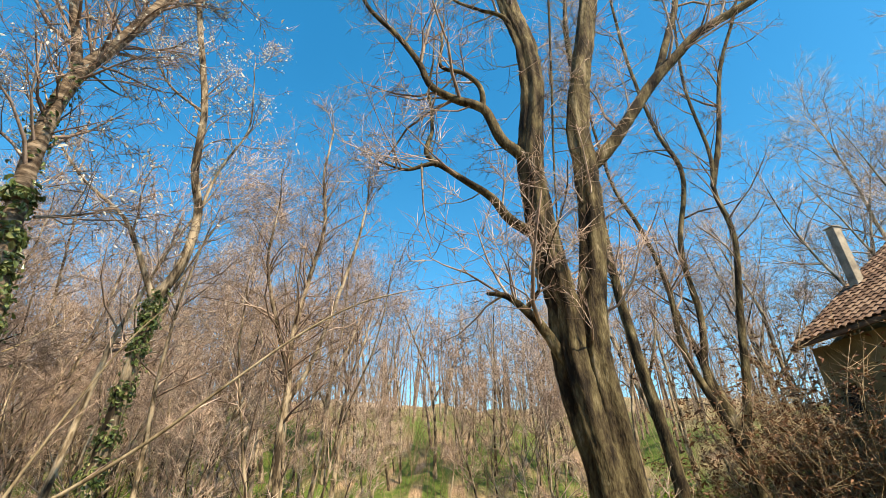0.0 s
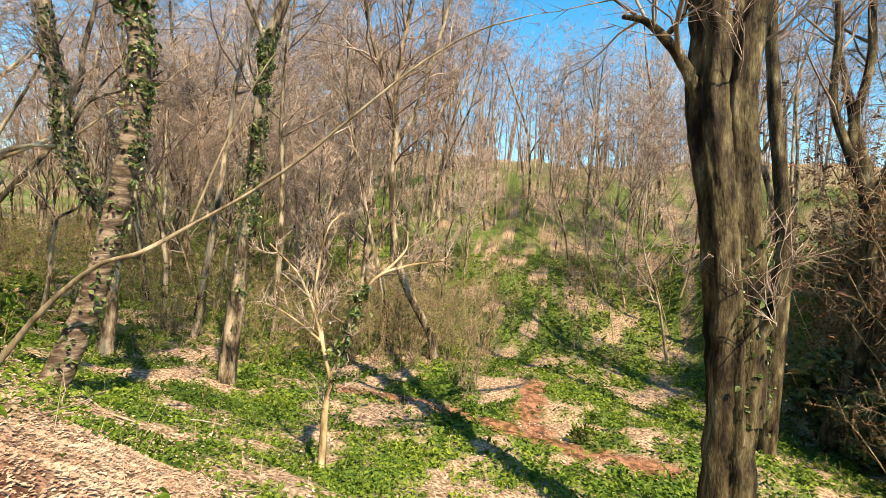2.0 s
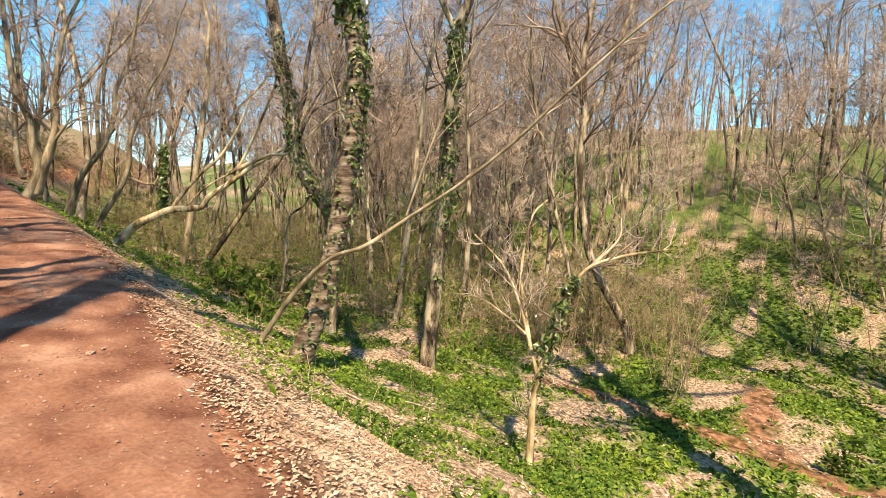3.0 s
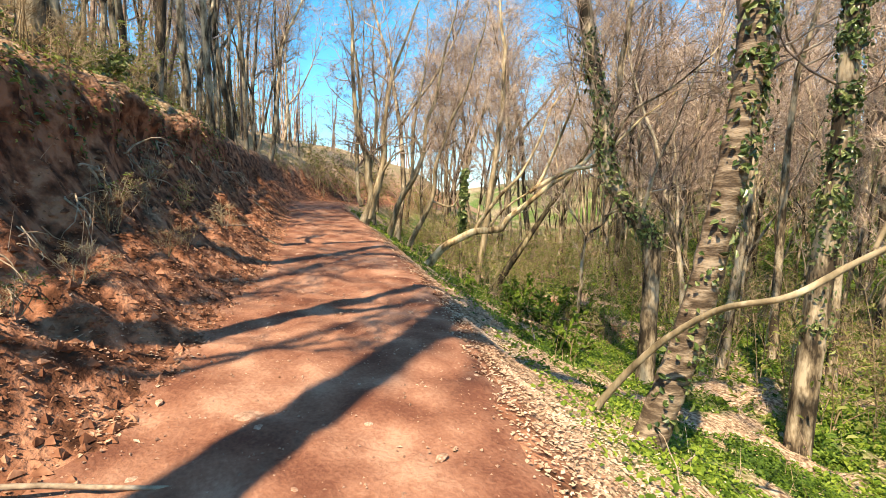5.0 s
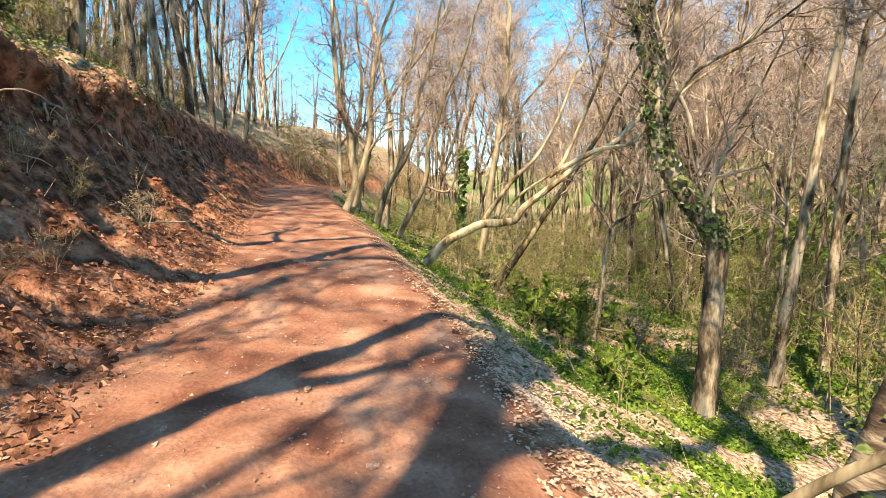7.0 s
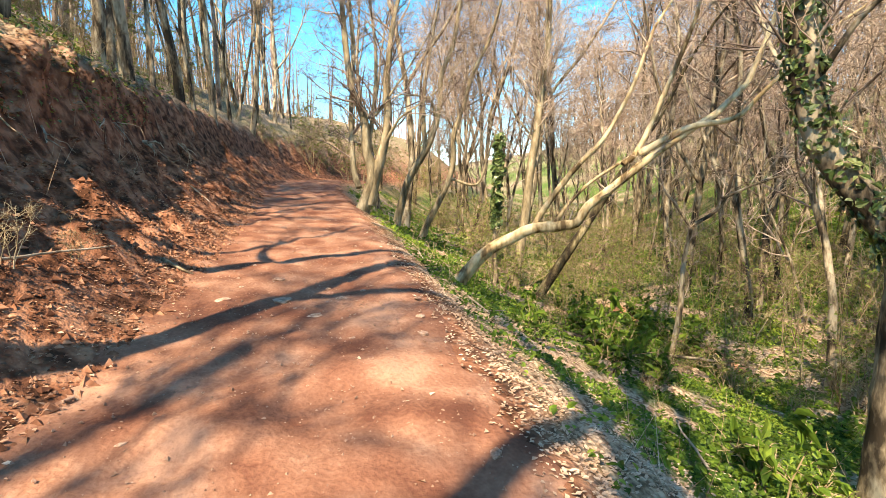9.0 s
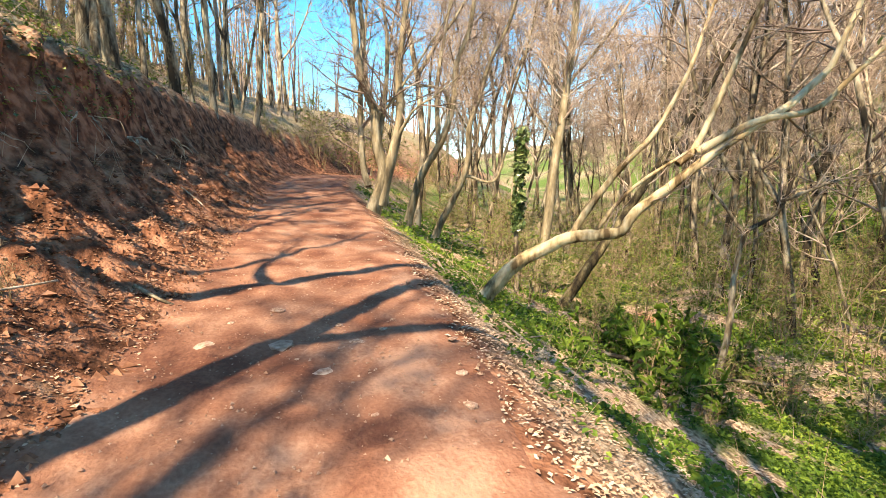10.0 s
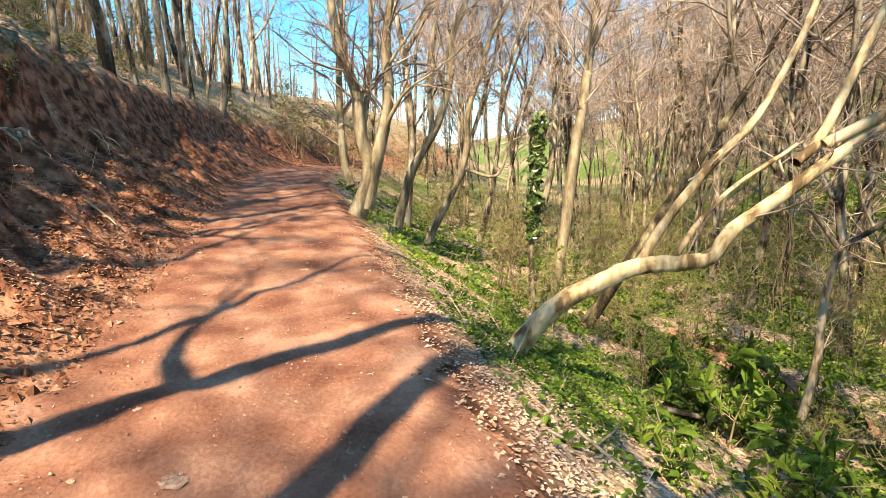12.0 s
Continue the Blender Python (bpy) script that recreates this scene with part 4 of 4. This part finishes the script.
# the wood beyond, on the crests, too far to tell tree from tree
rf = np.random.RandomState(91)
far = Wood()
for side, number in ((1, 900), (-1, 320)):
    for _ in range(number):
        x = rf.uniform(-130, 90) if side > 0 and rf.rand() < 0.6 else rf.uniform(-130, -38)
        u = (rf.uniform(46, 76) if rf.rand() < 0.5 else rf.uniform(58, 130)) if side > 0 else rf.uniform(-60, -6)
        y = float(smooth(x, TRAIL_X, TRAIL_Y, 2.0)) + u * 1.05
        foot = np.array([x, y, float(height(x, y)) - 0.3])
        tall = rf.uniform(12, 20) * (0.5 if gap(x, y) else 1.0)
        line = shoot(rf, foot, (rf.normal(0, 0.05), rf.normal(0, 0.05), 1), tall, 0.05, 0.05, 4)
        rad = np.linspace(rf.uniform(0.1, 0.2), 0.02, 5)
        far.tube(line, rad, 4)
        ramify(rf, far, line, rad, 2, 10, tall * 0.24, start=0.25, fine=0.018, subs=3)
tagged(new("far_wood", far.mesh("far_wood", TWIG)), "distant bare woodland on the crests of the slopes", "woods", kind="stuff")

# ground cover: herbs, fallen leaves, gravel
def spots(count, xs, us, r, weight):
    x = r.uniform(*xs, count)
    y = smooth(x, TRAIL_X, TRAIL_Y, 2.0) + r.uniform(*us, count) * 1.05
    keep = r.rand(count) < weight(x, y)
    return x[keep], y[keep]


def herbs(name, count, xs, us, size, tall, seed, weight=green_mask):
    r = np.random.RandomState(seed)
    x, y = spots(count, xs, us, r, lambda a, b: weight(a, b) * (1 - foot_track(a, b)))
    n = len(x)
    clump = 0.5 + 0.5 * bumps(x, y, 0.6, 31)
    z = height(x, y) + tall * r.rand(n) ** 1.4 * (0.35 + clump)
    normals = np.stack([r.normal(0, 0.55, n), r.normal(0, 0.55, n), np.ones(n)], 1)
    tagged(new(name, leaf_mesh(name, np.stack([x, y, z], 1), normals, size * r.uniform(0.6, 1.4, n), GREEN, r)), "low bright green woodland herbs covering the ground", "herbs", kind="stuff")


herbs("herb_cover", 84000, (-20, 5), (1.7, 9), 0.046, 0.11, 51)
herbs("herb_cover", 60000, (-26, 9), (8, 20), 0.08, 0.18, 52)
herbs("herb_cover", 26000, (-26, 14), (19, 34), 0.13, 0.2, 53)
herbs("herb_cover", 5000, (-40, -19), (1.7, 9), 0.1, 0.15, 54)
herbs("herb_cover", 9000, (-30, -6), (-9, -3.4), 0.07, 0.12, 55, lambda x, y: 0.55 * clamp(bumps(x, y, 1.6, 32), -0.4, 0.6))


def fallen_leaves(name, count, xs, us, size, seed, weight, mat=LITTER):
    r = np.random.RandomState(seed)
    x, y = spots(count, xs, us, r, weight)
    n = len(x)
    z = height(x, y) + 0.008 + 0.02 * r.rand(n) ** 2
    normals = np.stack([r.normal(0, 0.22, n), r.normal(0, 0.22, n), np.ones(n)], 1)
    tagged(new(name, leaf_mesh(name, np.stack([x, y, z], 1), normals, size * r.uniform(0.5, 1.4, n), mat, r, droop=0.1, wide=0.75, simple=True)), "dry pale brown fallen leaves on the ground", "leaf litter", kind="stuff")


fallen_leaves("leaf_litter", 110000, (-20, 3), (1.15, 4.2), 0.029, 61, lambda x, y: clamp(lateral(x, y), 1.1, 1.6) * clamp(lateral(x, y), 4.2, 2.4) * (1 - 0.45 * clamp(x, -8, -11)) + 0.1)
fallen_leaves("leaf_litter", 24000, (-34, -13), (-3.4, -1.5), 0.036, 66, lambda x, y: 0.15 + 0.85 * clamp(bumps(x, y, 1.1, 34), -0.3, 0.7), BANK_LITTER)
fallen_leaves("leaf_litter", 26000, (-22, -5), (-3.3, -1.2), 0.027, 62, lambda x, y: 0.25 + 0.75 * clamp(bumps(x, y, 0.8, 33), -0.3, 0.6), BANK_LITTER)
fallen_leaves("leaf_litter", 24000, (-26, 8), (4, 24), 0.06, 63, lambda x, y: 1 - 0.8 * green_mask(x, y))
fallen_leaves("leaf_litter", 20000, (-32, -5), (-9, -3.5), 0.052, 64, lambda x, y: 0.9 + 0 * x)
fallen_leaves("leaf_litter", 900, (-18, -2), (-1.3, 1.2), 0.05, 65, lambda x, y: 0.2 + 0.8 * clamp(np.abs(lateral(x, y)), 0.4, 1.2))


# turf, moss and ivy that hang over the crest of the bank
for name, count, mat, size, lift, seed, label in (("crest_turf", 9000, SHRUB_LEAF, 0.045, 0.14, 67, "yellowish moss and grass tufts hanging over the bank"), ("crest_litter", 9000, BANK_LITTER, 0.05, 0.05, 68, "dry brown leaves caught on the crest of the bank"), ("crest_ivy", 5000, IVY, 0.05, 0.12, 69, "dark ivy leaves creeping over the bank")):
    r = np.random.RandomState(seed)
    x, y = spots(count, (-20, -5), (-5.2, -3.1), r, lambda a, b: clamp(bumps(a, b, 1.3, seed), -0.5, 0.5))
    places = np.stack([x, y + crest_push(x, y), height(x, y) + 0.01 + lift * r.rand(len(x)) ** 1.5], 1)
    tagged(new(name, leaf_mesh(name, places, r.normal(0, 0.5, places.shape) + (0.1, 0.4, 0.8), size * r.uniform(0.5, 1.4, len(x)), mat, r, simple=True)), label, "bank growth", kind="stuff")


def pebble(r):
    """A worn angular stone of about unit size."""
    bm = bmesh.new()
    bmesh.ops.create_icosphere(bm, subdivisions=1, radius=0.5)
    s = (1.0, r.uniform(0.6, 0.95), r.uniform(0.3, 0.55))
    for v in bm.verts:
        v.co = Vector((v.co.x * s[0], v.co.y * s[1], v.co.z * s[2])) * r.uniform(0.82, 1.12)
    me = bpy.data.meshes.new("stone")
    bm.to_mesh(me)
    bm.free()
    me.materials.append(STONE)
    return me


def path_top(x, y):
    return float(height(x, y)) + 0.028


rp = np.random.RandomState(71)
PEBBLES = [pebble(rp) for _ in range(6)]
corner = np.array([(1, 0, 0), (-0.5, 0.8, 0), (-0.6, -0.7, 0), (0.1, 0.0, 0.8), (0, 0, -0.5)])
tri = np.array([(0, 1, 3), (1, 2, 3), (2, 0, 3), (1, 0, 4), (2, 1, 4), (0, 2, 4)])
n = 9000
x = rp.uniform(-22, 1, n)
u = rp.uniform(-1.75, 1.3, n)
y = smooth(x, TRAIL_X, TRAIL_Y, 2.0) + u * 1.05
size = 0.006 + 0.012 * rp.rand(n) ** 3
turn = rp.uniform(0, 6.283, n)
rot = np.stack([np.stack([np.cos(turn), -np.sin(turn)], 1), np.stack([np.sin(turn), np.cos(turn)], 1)], 1)
local = corner[None] * rp.uniform(0.6, 1.3, (n, 5, 1)) * size[:, None, None]
flat = np.einsum("nij,nkj->nki", rot, local[:, :, :2])
verts = np.concatenate([flat, local[:, :, 2:]], 2) + np.stack([x, y, height(x, y) + 0.03 - 0.035 * np.clip(np.abs(u) - 1.1, 0, 1)], 1)[:, None]
tagged(new("gravel", mesh_from("gravel", verts.reshape(-1, 3), (tri[None] + np.arange(n)[:, None, None] * 5).reshape(-1, 3), STONE, False)), "fine reddish gravel strewn over the path", "gravel", kind="stuff")


def stone(x, y, size, label="flat pale reddish stone bedded in the path", flat=1.0):
    ob = tagged(new("stone", PEBBLES[rp.randint(6)]), label, "stone", "stones on the path")
    ob.matrix_basis = Matrix.Translation((x, y, path_top(x, y) + 0.02 * size * flat)) @ Matrix.Rotation(rp.uniform(0, 6.28), 4, "Z") @ Matrix.Rotation(rp.normal(0, 0.12), 4, "X")
    ob.scale = (size, size, size * flat)


# larger stones that lie on the path
for x, y, s in ((-6.35, 1.15, 0.24), (-6.15, 1.2, 0.16), (-5.85, 0.55, 0.1), (-12.75, 3.3, 0.3), (-12.55, 3.85, 0.16), (-12.95, 2.75, 0.26), (-12.4, 4.65, 0.12), (-13.3, 4.1, 0.1), (-13.6, 3.4, 0.16), (-12.2, 3.5, 0.2)):
    stone(x, y, s, flat=0.4)
for _ in range(110):
    x, u = rp.uniform(-20, -3), rp.uniform(-1.7, 1.25)
    stone(x, float(smooth(x, TRAIL_X, TRAIL_Y, 2.0)) + u, 0.03 + 0.09 * rp.rand() ** 2.2, "small angular reddish stone on the path", 0.9)

# the house on its terrace
ALONG = Vector((0.17, -0.985, 0)).normalized()
INTO = Vector((-ALONG.y, ALONG.x, 0))
EAVE = Vector((11.6, 13.5, 5.75))
WALL_PAINT = material("wall_render_ochre", [(0.3, (0.13, 0.105, 0.05)), (0.5, (0.2, 0.165, 0.085)), (0.7, (0.26, 0.22, 0.12))], 0.8, bump=0.3, bump_scale=40)
TILE = material("roof_tile_weathered", [(0.35, (0.06, 0.036, 0.025)), (0.5, (0.13, 0.08, 0.056)), (0.65, (0.23, 0.16, 0.115))], 5, bump=0.4, bump_scale=30, vary=0.3)
PLASTER = material("chimney_cement_grey", [(0.3, (0.17, 0.155, 0.13)), (0.5, (0.29, 0.265, 0.22)), (0.7, (0.4, 0.37, 0.31))], 3, bump=0.4, bump_scale=25)
DARK_GLASS = material("window_glass_dark", [(0.3, (0.01, 0.01, 0.012)), (0.7, (0.02, 0.02, 0.024))], 2, rough=0.08, bump=0.0, spec=0.5)
FRAME = material("window_frame_brown", [(0.3, (0.07, 0.045, 0.03)), (0.7, (0.12, 0.08, 0.05))], 6, bump=0.1)


def spot(a, i, z):
    """A place by metres along the eave, into the house, and height."""
    return EAVE + ALONG * a + INTO * i + Vector((0, 0, z - EAVE.z))


def block(name, a0, a1, i0, i1, z0, z1, mat, parent, label="", bevel=0.01, slope=0.0):
    bm = bmesh.new()
    v = [bm.verts.new(spot(a, i, z + slope * i)) for z in (z0, z1) for a, i in ((a0, i0), (a1, i0), (a1, i1), (a0, i1))]
    for f in ((3, 2, 1, 0), (4, 5, 6, 7), (0, 1, 5, 4), (1, 2, 6, 5), (2, 3, 7, 6), (3, 0, 4, 7)):
        bm.faces.new([v[k] for k in f])
    bmesh.ops.recalc_face_normals(bm, faces=bm.faces)
    bmesh.ops.bevel(bm, geom=bm.edges[:], offset=bevel, segments=1, affect="EDGES")
    me = bpy.data.meshes.new(name)
    bm.to_mesh(me)
    bm.free()
    me.materials.append(mat)
    ob = new(name, me)
    ob.parent = parent
    if label:
        tagged(ob, label)
    return ob


house = tagged(new("house"), "ochre rendered house with brown tiled roof among trees", "house")
RISE, SPAN, NORTH, SOUTH = 0.72, 8.6, -1.6, 6.0
base_z = 1.2
sill, head = 3.55, 4.45
wins = [(-0.95, -0.4), (0.6, 1.15), (2.2, 3.0)]
edges = [NORTH + 0.25] + [e for w in wins for e in w] + [SOUTH - 0.25]
for k in range(0, len(edges), 2):
    block("wall", edges[k], edges[k + 1], 0.45, 0.8, base_z, 5.72, WALL_PAINT, house)
for a, b in wins:
    block("wall", a, b, 0.452, 0.798, base_z, sill, WALL_PAINT, house)
    block("wall", a, b, 0.452, 0.798, head, 5.7, WALL_PAINT, house)
    win = block("window", a + 0.06, b - 0.06, 0.6, 0.62, sill + 0.06, head - 0.06, DARK_GLASS, house, "dark glass window", 0.002)
    for n0, n1, z0, z1 in ((a, a + 0.06, sill, head), (b - 0.06, b, sill, head), (a + 0.06, b - 0.06, sill, sill + 0.06), (a + 0.06, b - 0.06, head - 0.06, head)):
        bar = block("frame", n0, n1, 0.56, 0.66, z0, z1, FRAME, win, "", 0.004)
for a0, a1 in ((NORTH + 0.25, NORTH + 0.6), (SOUTH - 0.6, SOUTH - 0.25)):
    gable = bmesh.new()
    rim = [(0.8, base_z), (2 * SPAN - 0.8, base_z), (2 * SPAN - 0.8, 5.6), (SPAN, 5.6 + RISE * (SPAN - 0.8)), (0.8, 5.6)]
    near, far = [gable.verts.new(spot(a0, i, z)) for i, z in rim], [gable.verts.new(spot(a1, i, z)) for i, z in rim]
    gable.faces.new(near), gable.faces.new(far[::-1])
    for k in range(5):
        gable.faces.new((near[k], far[k], far[(k + 1) % 5], near[(k + 1) % 5]))
    bmesh.ops.recalc_face_normals(gable, faces=gable.faces)
    me = bpy.data.meshes.new("gable")
    gable.to_mesh(me)
    me.materials.append(WALL_PAINT)
    ob = new("gable", me)
    ob.parent = house
roof = block("roof", NORTH, SOUTH, 0.0, SPAN, 5.75, 5.87, FRAME, house, "weathered brown clay tile roof", 0.01, RISE)
block("roof", NORTH, SOUTH, SPAN + 0.002, 2 * SPAN, 5.75 + 2 * RISE * SPAN, 5.87 + 2 * RISE * SPAN, TILE, house, "", 0.01, -RISE)
block("gutter", NORTH, SOUTH, -0.1, -0.005, 5.7, 5.78, FRAME, house, "dark gutter along the eave")
chimney = block("chimney", -1.18, -0.86, 2.8, 3.12, 7.6, 10.2, PLASTER, house, "grey cement chimney")
block("cap", -1.22, -0.82, 2.76, 3.16, 10.202, 10.26, PLASTER, chimney)
tile_bm = bmesh.new()
up = (INTO + Vector((0, 0, RISE))).normalized()
out = ALONG.cross(up)
out = out if out.z > 0 else -out
prof = [(-0.13, 0.0), (-0.08, 0.045), (0.0, 0.05), (0.05, 0.01), (0.12, 0.0)]
low = [tile_bm.verts.new(ALONG * p + out * (q + 0.04)) for p, q in prof]
top = [tile_bm.verts.new(ALONG * p + out * (q + 0.0) + up * 0.4) for p, q in prof]
butt = [tile_bm.verts.new(ALONG * p + out * (q + 0.015)) for p, q in prof]
for k in range(4):
    tile_bm.faces.new((low[k], low[k + 1], top[k + 1], top[k]))
    tile_bm.faces.new((butt[k], butt[k + 1], low[k + 1], low[k]))
tile_mesh = bpy.data.meshes.new("tile")
tile_bm.to_mesh(tile_mesh)
tile_mesh.materials.append(TILE)
for row in range(24):
    for col in range(18 if row < 10 else 12):
        t = new("tile", tile_mesh)
        t.parent = roof
        t.location = spot(NORTH + 0.14 + 0.25 * col, 0, 5.87) + up * (0.34 * row + 0.02)

# roots that hang out of the bank, dead sticks, and dry stalks
ROOT = material("root_bare", [(0.3, (0.14, 0.1, 0.07)), (0.5, (0.32, 0.25, 0.18)), (0.7, (0.5, 0.42, 0.33))], 8, bump=0.4, bump_scale=40)
rr = np.random.RandomState(81)


def root(x, u, length, thick, label="bare root hanging out of the eroded bank"):
    y = float(smooth(x, TRAIL_X, TRAIL_Y, 2.0)) + u * 1.05
    z = float(height(x, y))
    top = tagged(new("root_tuft"), label, "root", "roots on the bank")
    top.location = (x, y, z)
    for k in range(rr.randint(4, 8)):
        wood = Wood()
        line = shoot(rr, (rr.normal(0, 0.15), rr.normal(0, 0.05), 0), (rr.normal(0.1, 0.7), 0.7, rr.normal(-0.2, 0.3)), length * rr.uniform(0.4, 1.1), 0.35, -0.22, 7)
        wood.tube(line, np.linspace(thick, thick * 0.2, 8) * rr.uniform(0.4, 1.0), 5)
        ob = new("root", wood.mesh("root", ROOT))
        ob.parent = top


for x, u, length, thick in ((-18.9, -3.0, 0.8, 0.03), (-17.6, -3.1, 0.6, 0.02), (-16.4, -3.2, 0.7, 0.022), (-15.3, -3.1, 0.6, 0.018), (-14.4, -3.2, 0.7, 0.02), (-13.2, -3.2, 0.8, 0.02), (-12.1, -3.1, 0.6, 0.016), (-11.3, -3.1, 0.9, 0.02), (-10.2, -3.0, 0.7, 0.018), (-9.3, -2.8, 0.9, 0.018), (-8.4, -2.7, 0.8, 0.015), (-19.8, -2.9, 0.7, 0.02), (-21.5, -3.0, 0.8, 0.025), (-7.6, -2.6, 0.7, 0.014)):
    root(x, u, length, thick)


def stick(x, y, length, thick, turn, label="bent dry stick lying on the ground", mat=None, lift=0.03):
    wood = Wood()
    line = shoot(rr, (-length / 2, 0, 0), (1, rr.normal(0, 0.3), 0), length, 0.16, 0.0, 6)
    line[:, 2] *= 0.15
    wood.tube(line, np.linspace(thick, thick * 0.6, 7), 6)
    ob = tagged(new("stick", wood.mesh("stick", mat or ROOT)), label, "stick", "sticks on the ground")
    a = radians(turn)
    slope = (float(height(x + 0.3 * math.cos(a), y + 0.3 * math.sin(a))) - float(height(x - 0.3 * math.cos(a), y - 0.3 * math.sin(a)))) / 0.6
    ob.matrix_basis = Matrix.Translation((x, y, float(height(x, y)) + thick + lift)) @ Matrix.Rotation(a, 4, "Z") @ Matrix.Rotation(-math.atan(slope), 4, "Y")


stick(-14.0, 2.35, 0.42, 0.022, 60, "crooked dark stick lying on the path", BARK)
for _ in range(46):
    x, u = rr.uniform(-19, -3), rr.choice((rr.uniform(1.5, 6), rr.uniform(-2.4, -1.3)), p=(0.75, 0.25))
    stick(x, float(smooth(x, TRAIL_X, TRAIL_Y, 2.0)) + u, rr.uniform(0.4, 1.5), rr.uniform(0.006, 0.018), rr.uniform(0, 180))
stick(-13.8, 9.9, 4.0, 0.045, 28, "long fallen dark branch among green herbs", BARK)
stick(-2.6, 14.2, 3.0, 0.06, 10, "fallen bare branch on the valley floor", PALE_BARK)

n = 2600
x = rr.uniform(-24, 8, n)
u = np.where(rr.rand(n) < 0.75, rr.uniform(2.0, 24, n), rr.uniform(-6, -2.4, n))
y = smooth(x, TRAIL_X, TRAIL_Y, 2.0) + u * 1.05
tall = rr.uniform(0.15, 0.7, n)
lean = rr.normal(0, 0.35, (n, 2)) * tall[:, None]
foot = np.stack([x, y, height(x, y) - 0.02], 1)
wide = rr.normal(0, 1, (n, 2))
wide *= 0.004 / np.linalg.norm(wide, axis=1)[:, None]
side = np.concatenate([wide, np.zeros((n, 1))], 1)
cross = np.stack([-wide[:, 1], wide[:, 0], np.zeros(n)], 1)
tip = foot + np.concatenate([lean, tall[:, None]], 1)
verts = np.stack([foot + side, foot - 0.5 * side + cross, foot - 0.5 * side - cross, tip], 1).reshape(-1, 3)
faces = (np.array([(0, 1, 3), (1, 2, 3), (2, 0, 3)])[None] + np.arange(n)[:, None, None] * 4).reshape(-1, 3)
tagged(new("dry_stalks", mesh_from("dry_stalks", verts, faces, LITTER, False)), "thin dry pale stalks standing among herbs", "dry stalks", kind="stuff")

# clods of red earth crumbled from the bank
CLOD = material("clod_red_earth", [(0.3, (0.09, 0.037, 0.022)), (0.5, (0.2, 0.09, 0.053)), (0.7, (0.36, 0.19, 0.12))], 6, bump=0.3, bump_scale=30, island=0.35, spec=0.1)
rc = np.random.RandomState(101)
n = 7000
x = rc.uniform(-24, -3, n)
u = -1.2 - 2.1 * rc.rand(n) ** 1.3
y = smooth(x, TRAIL_X, TRAIL_Y, 2.0) + u * 1.05
size = 0.012 + 0.05 * rc.rand(n) ** 3
turn = rc.uniform(0, 6.283, n)
rot = np.stack([np.stack([np.cos(turn), -np.sin(turn)], 1), np.stack([np.sin(turn), np.cos(turn)], 1)], 1)
local = corner[None] * rc.uniform(0.6, 1.3, (n, 5, 1)) * size[:, None, None]
flat = np.einsum("nij,nkj->nki", rot, local[:, :, :2])
verts = np.concatenate([flat, local[:, :, 2:]], 2) + np.stack([x, y, height(x, y) + 0.004], 1)[:, None]
tagged(new("earth_clods", mesh_from("earth_clods", verts.reshape(-1, 3), (tri[None] + np.arange(n)[:, None, None] * 5).reshape(-1, 3), CLOD, False)), "crumbled clods of red earth on the bank", "clods", kind="stuff")
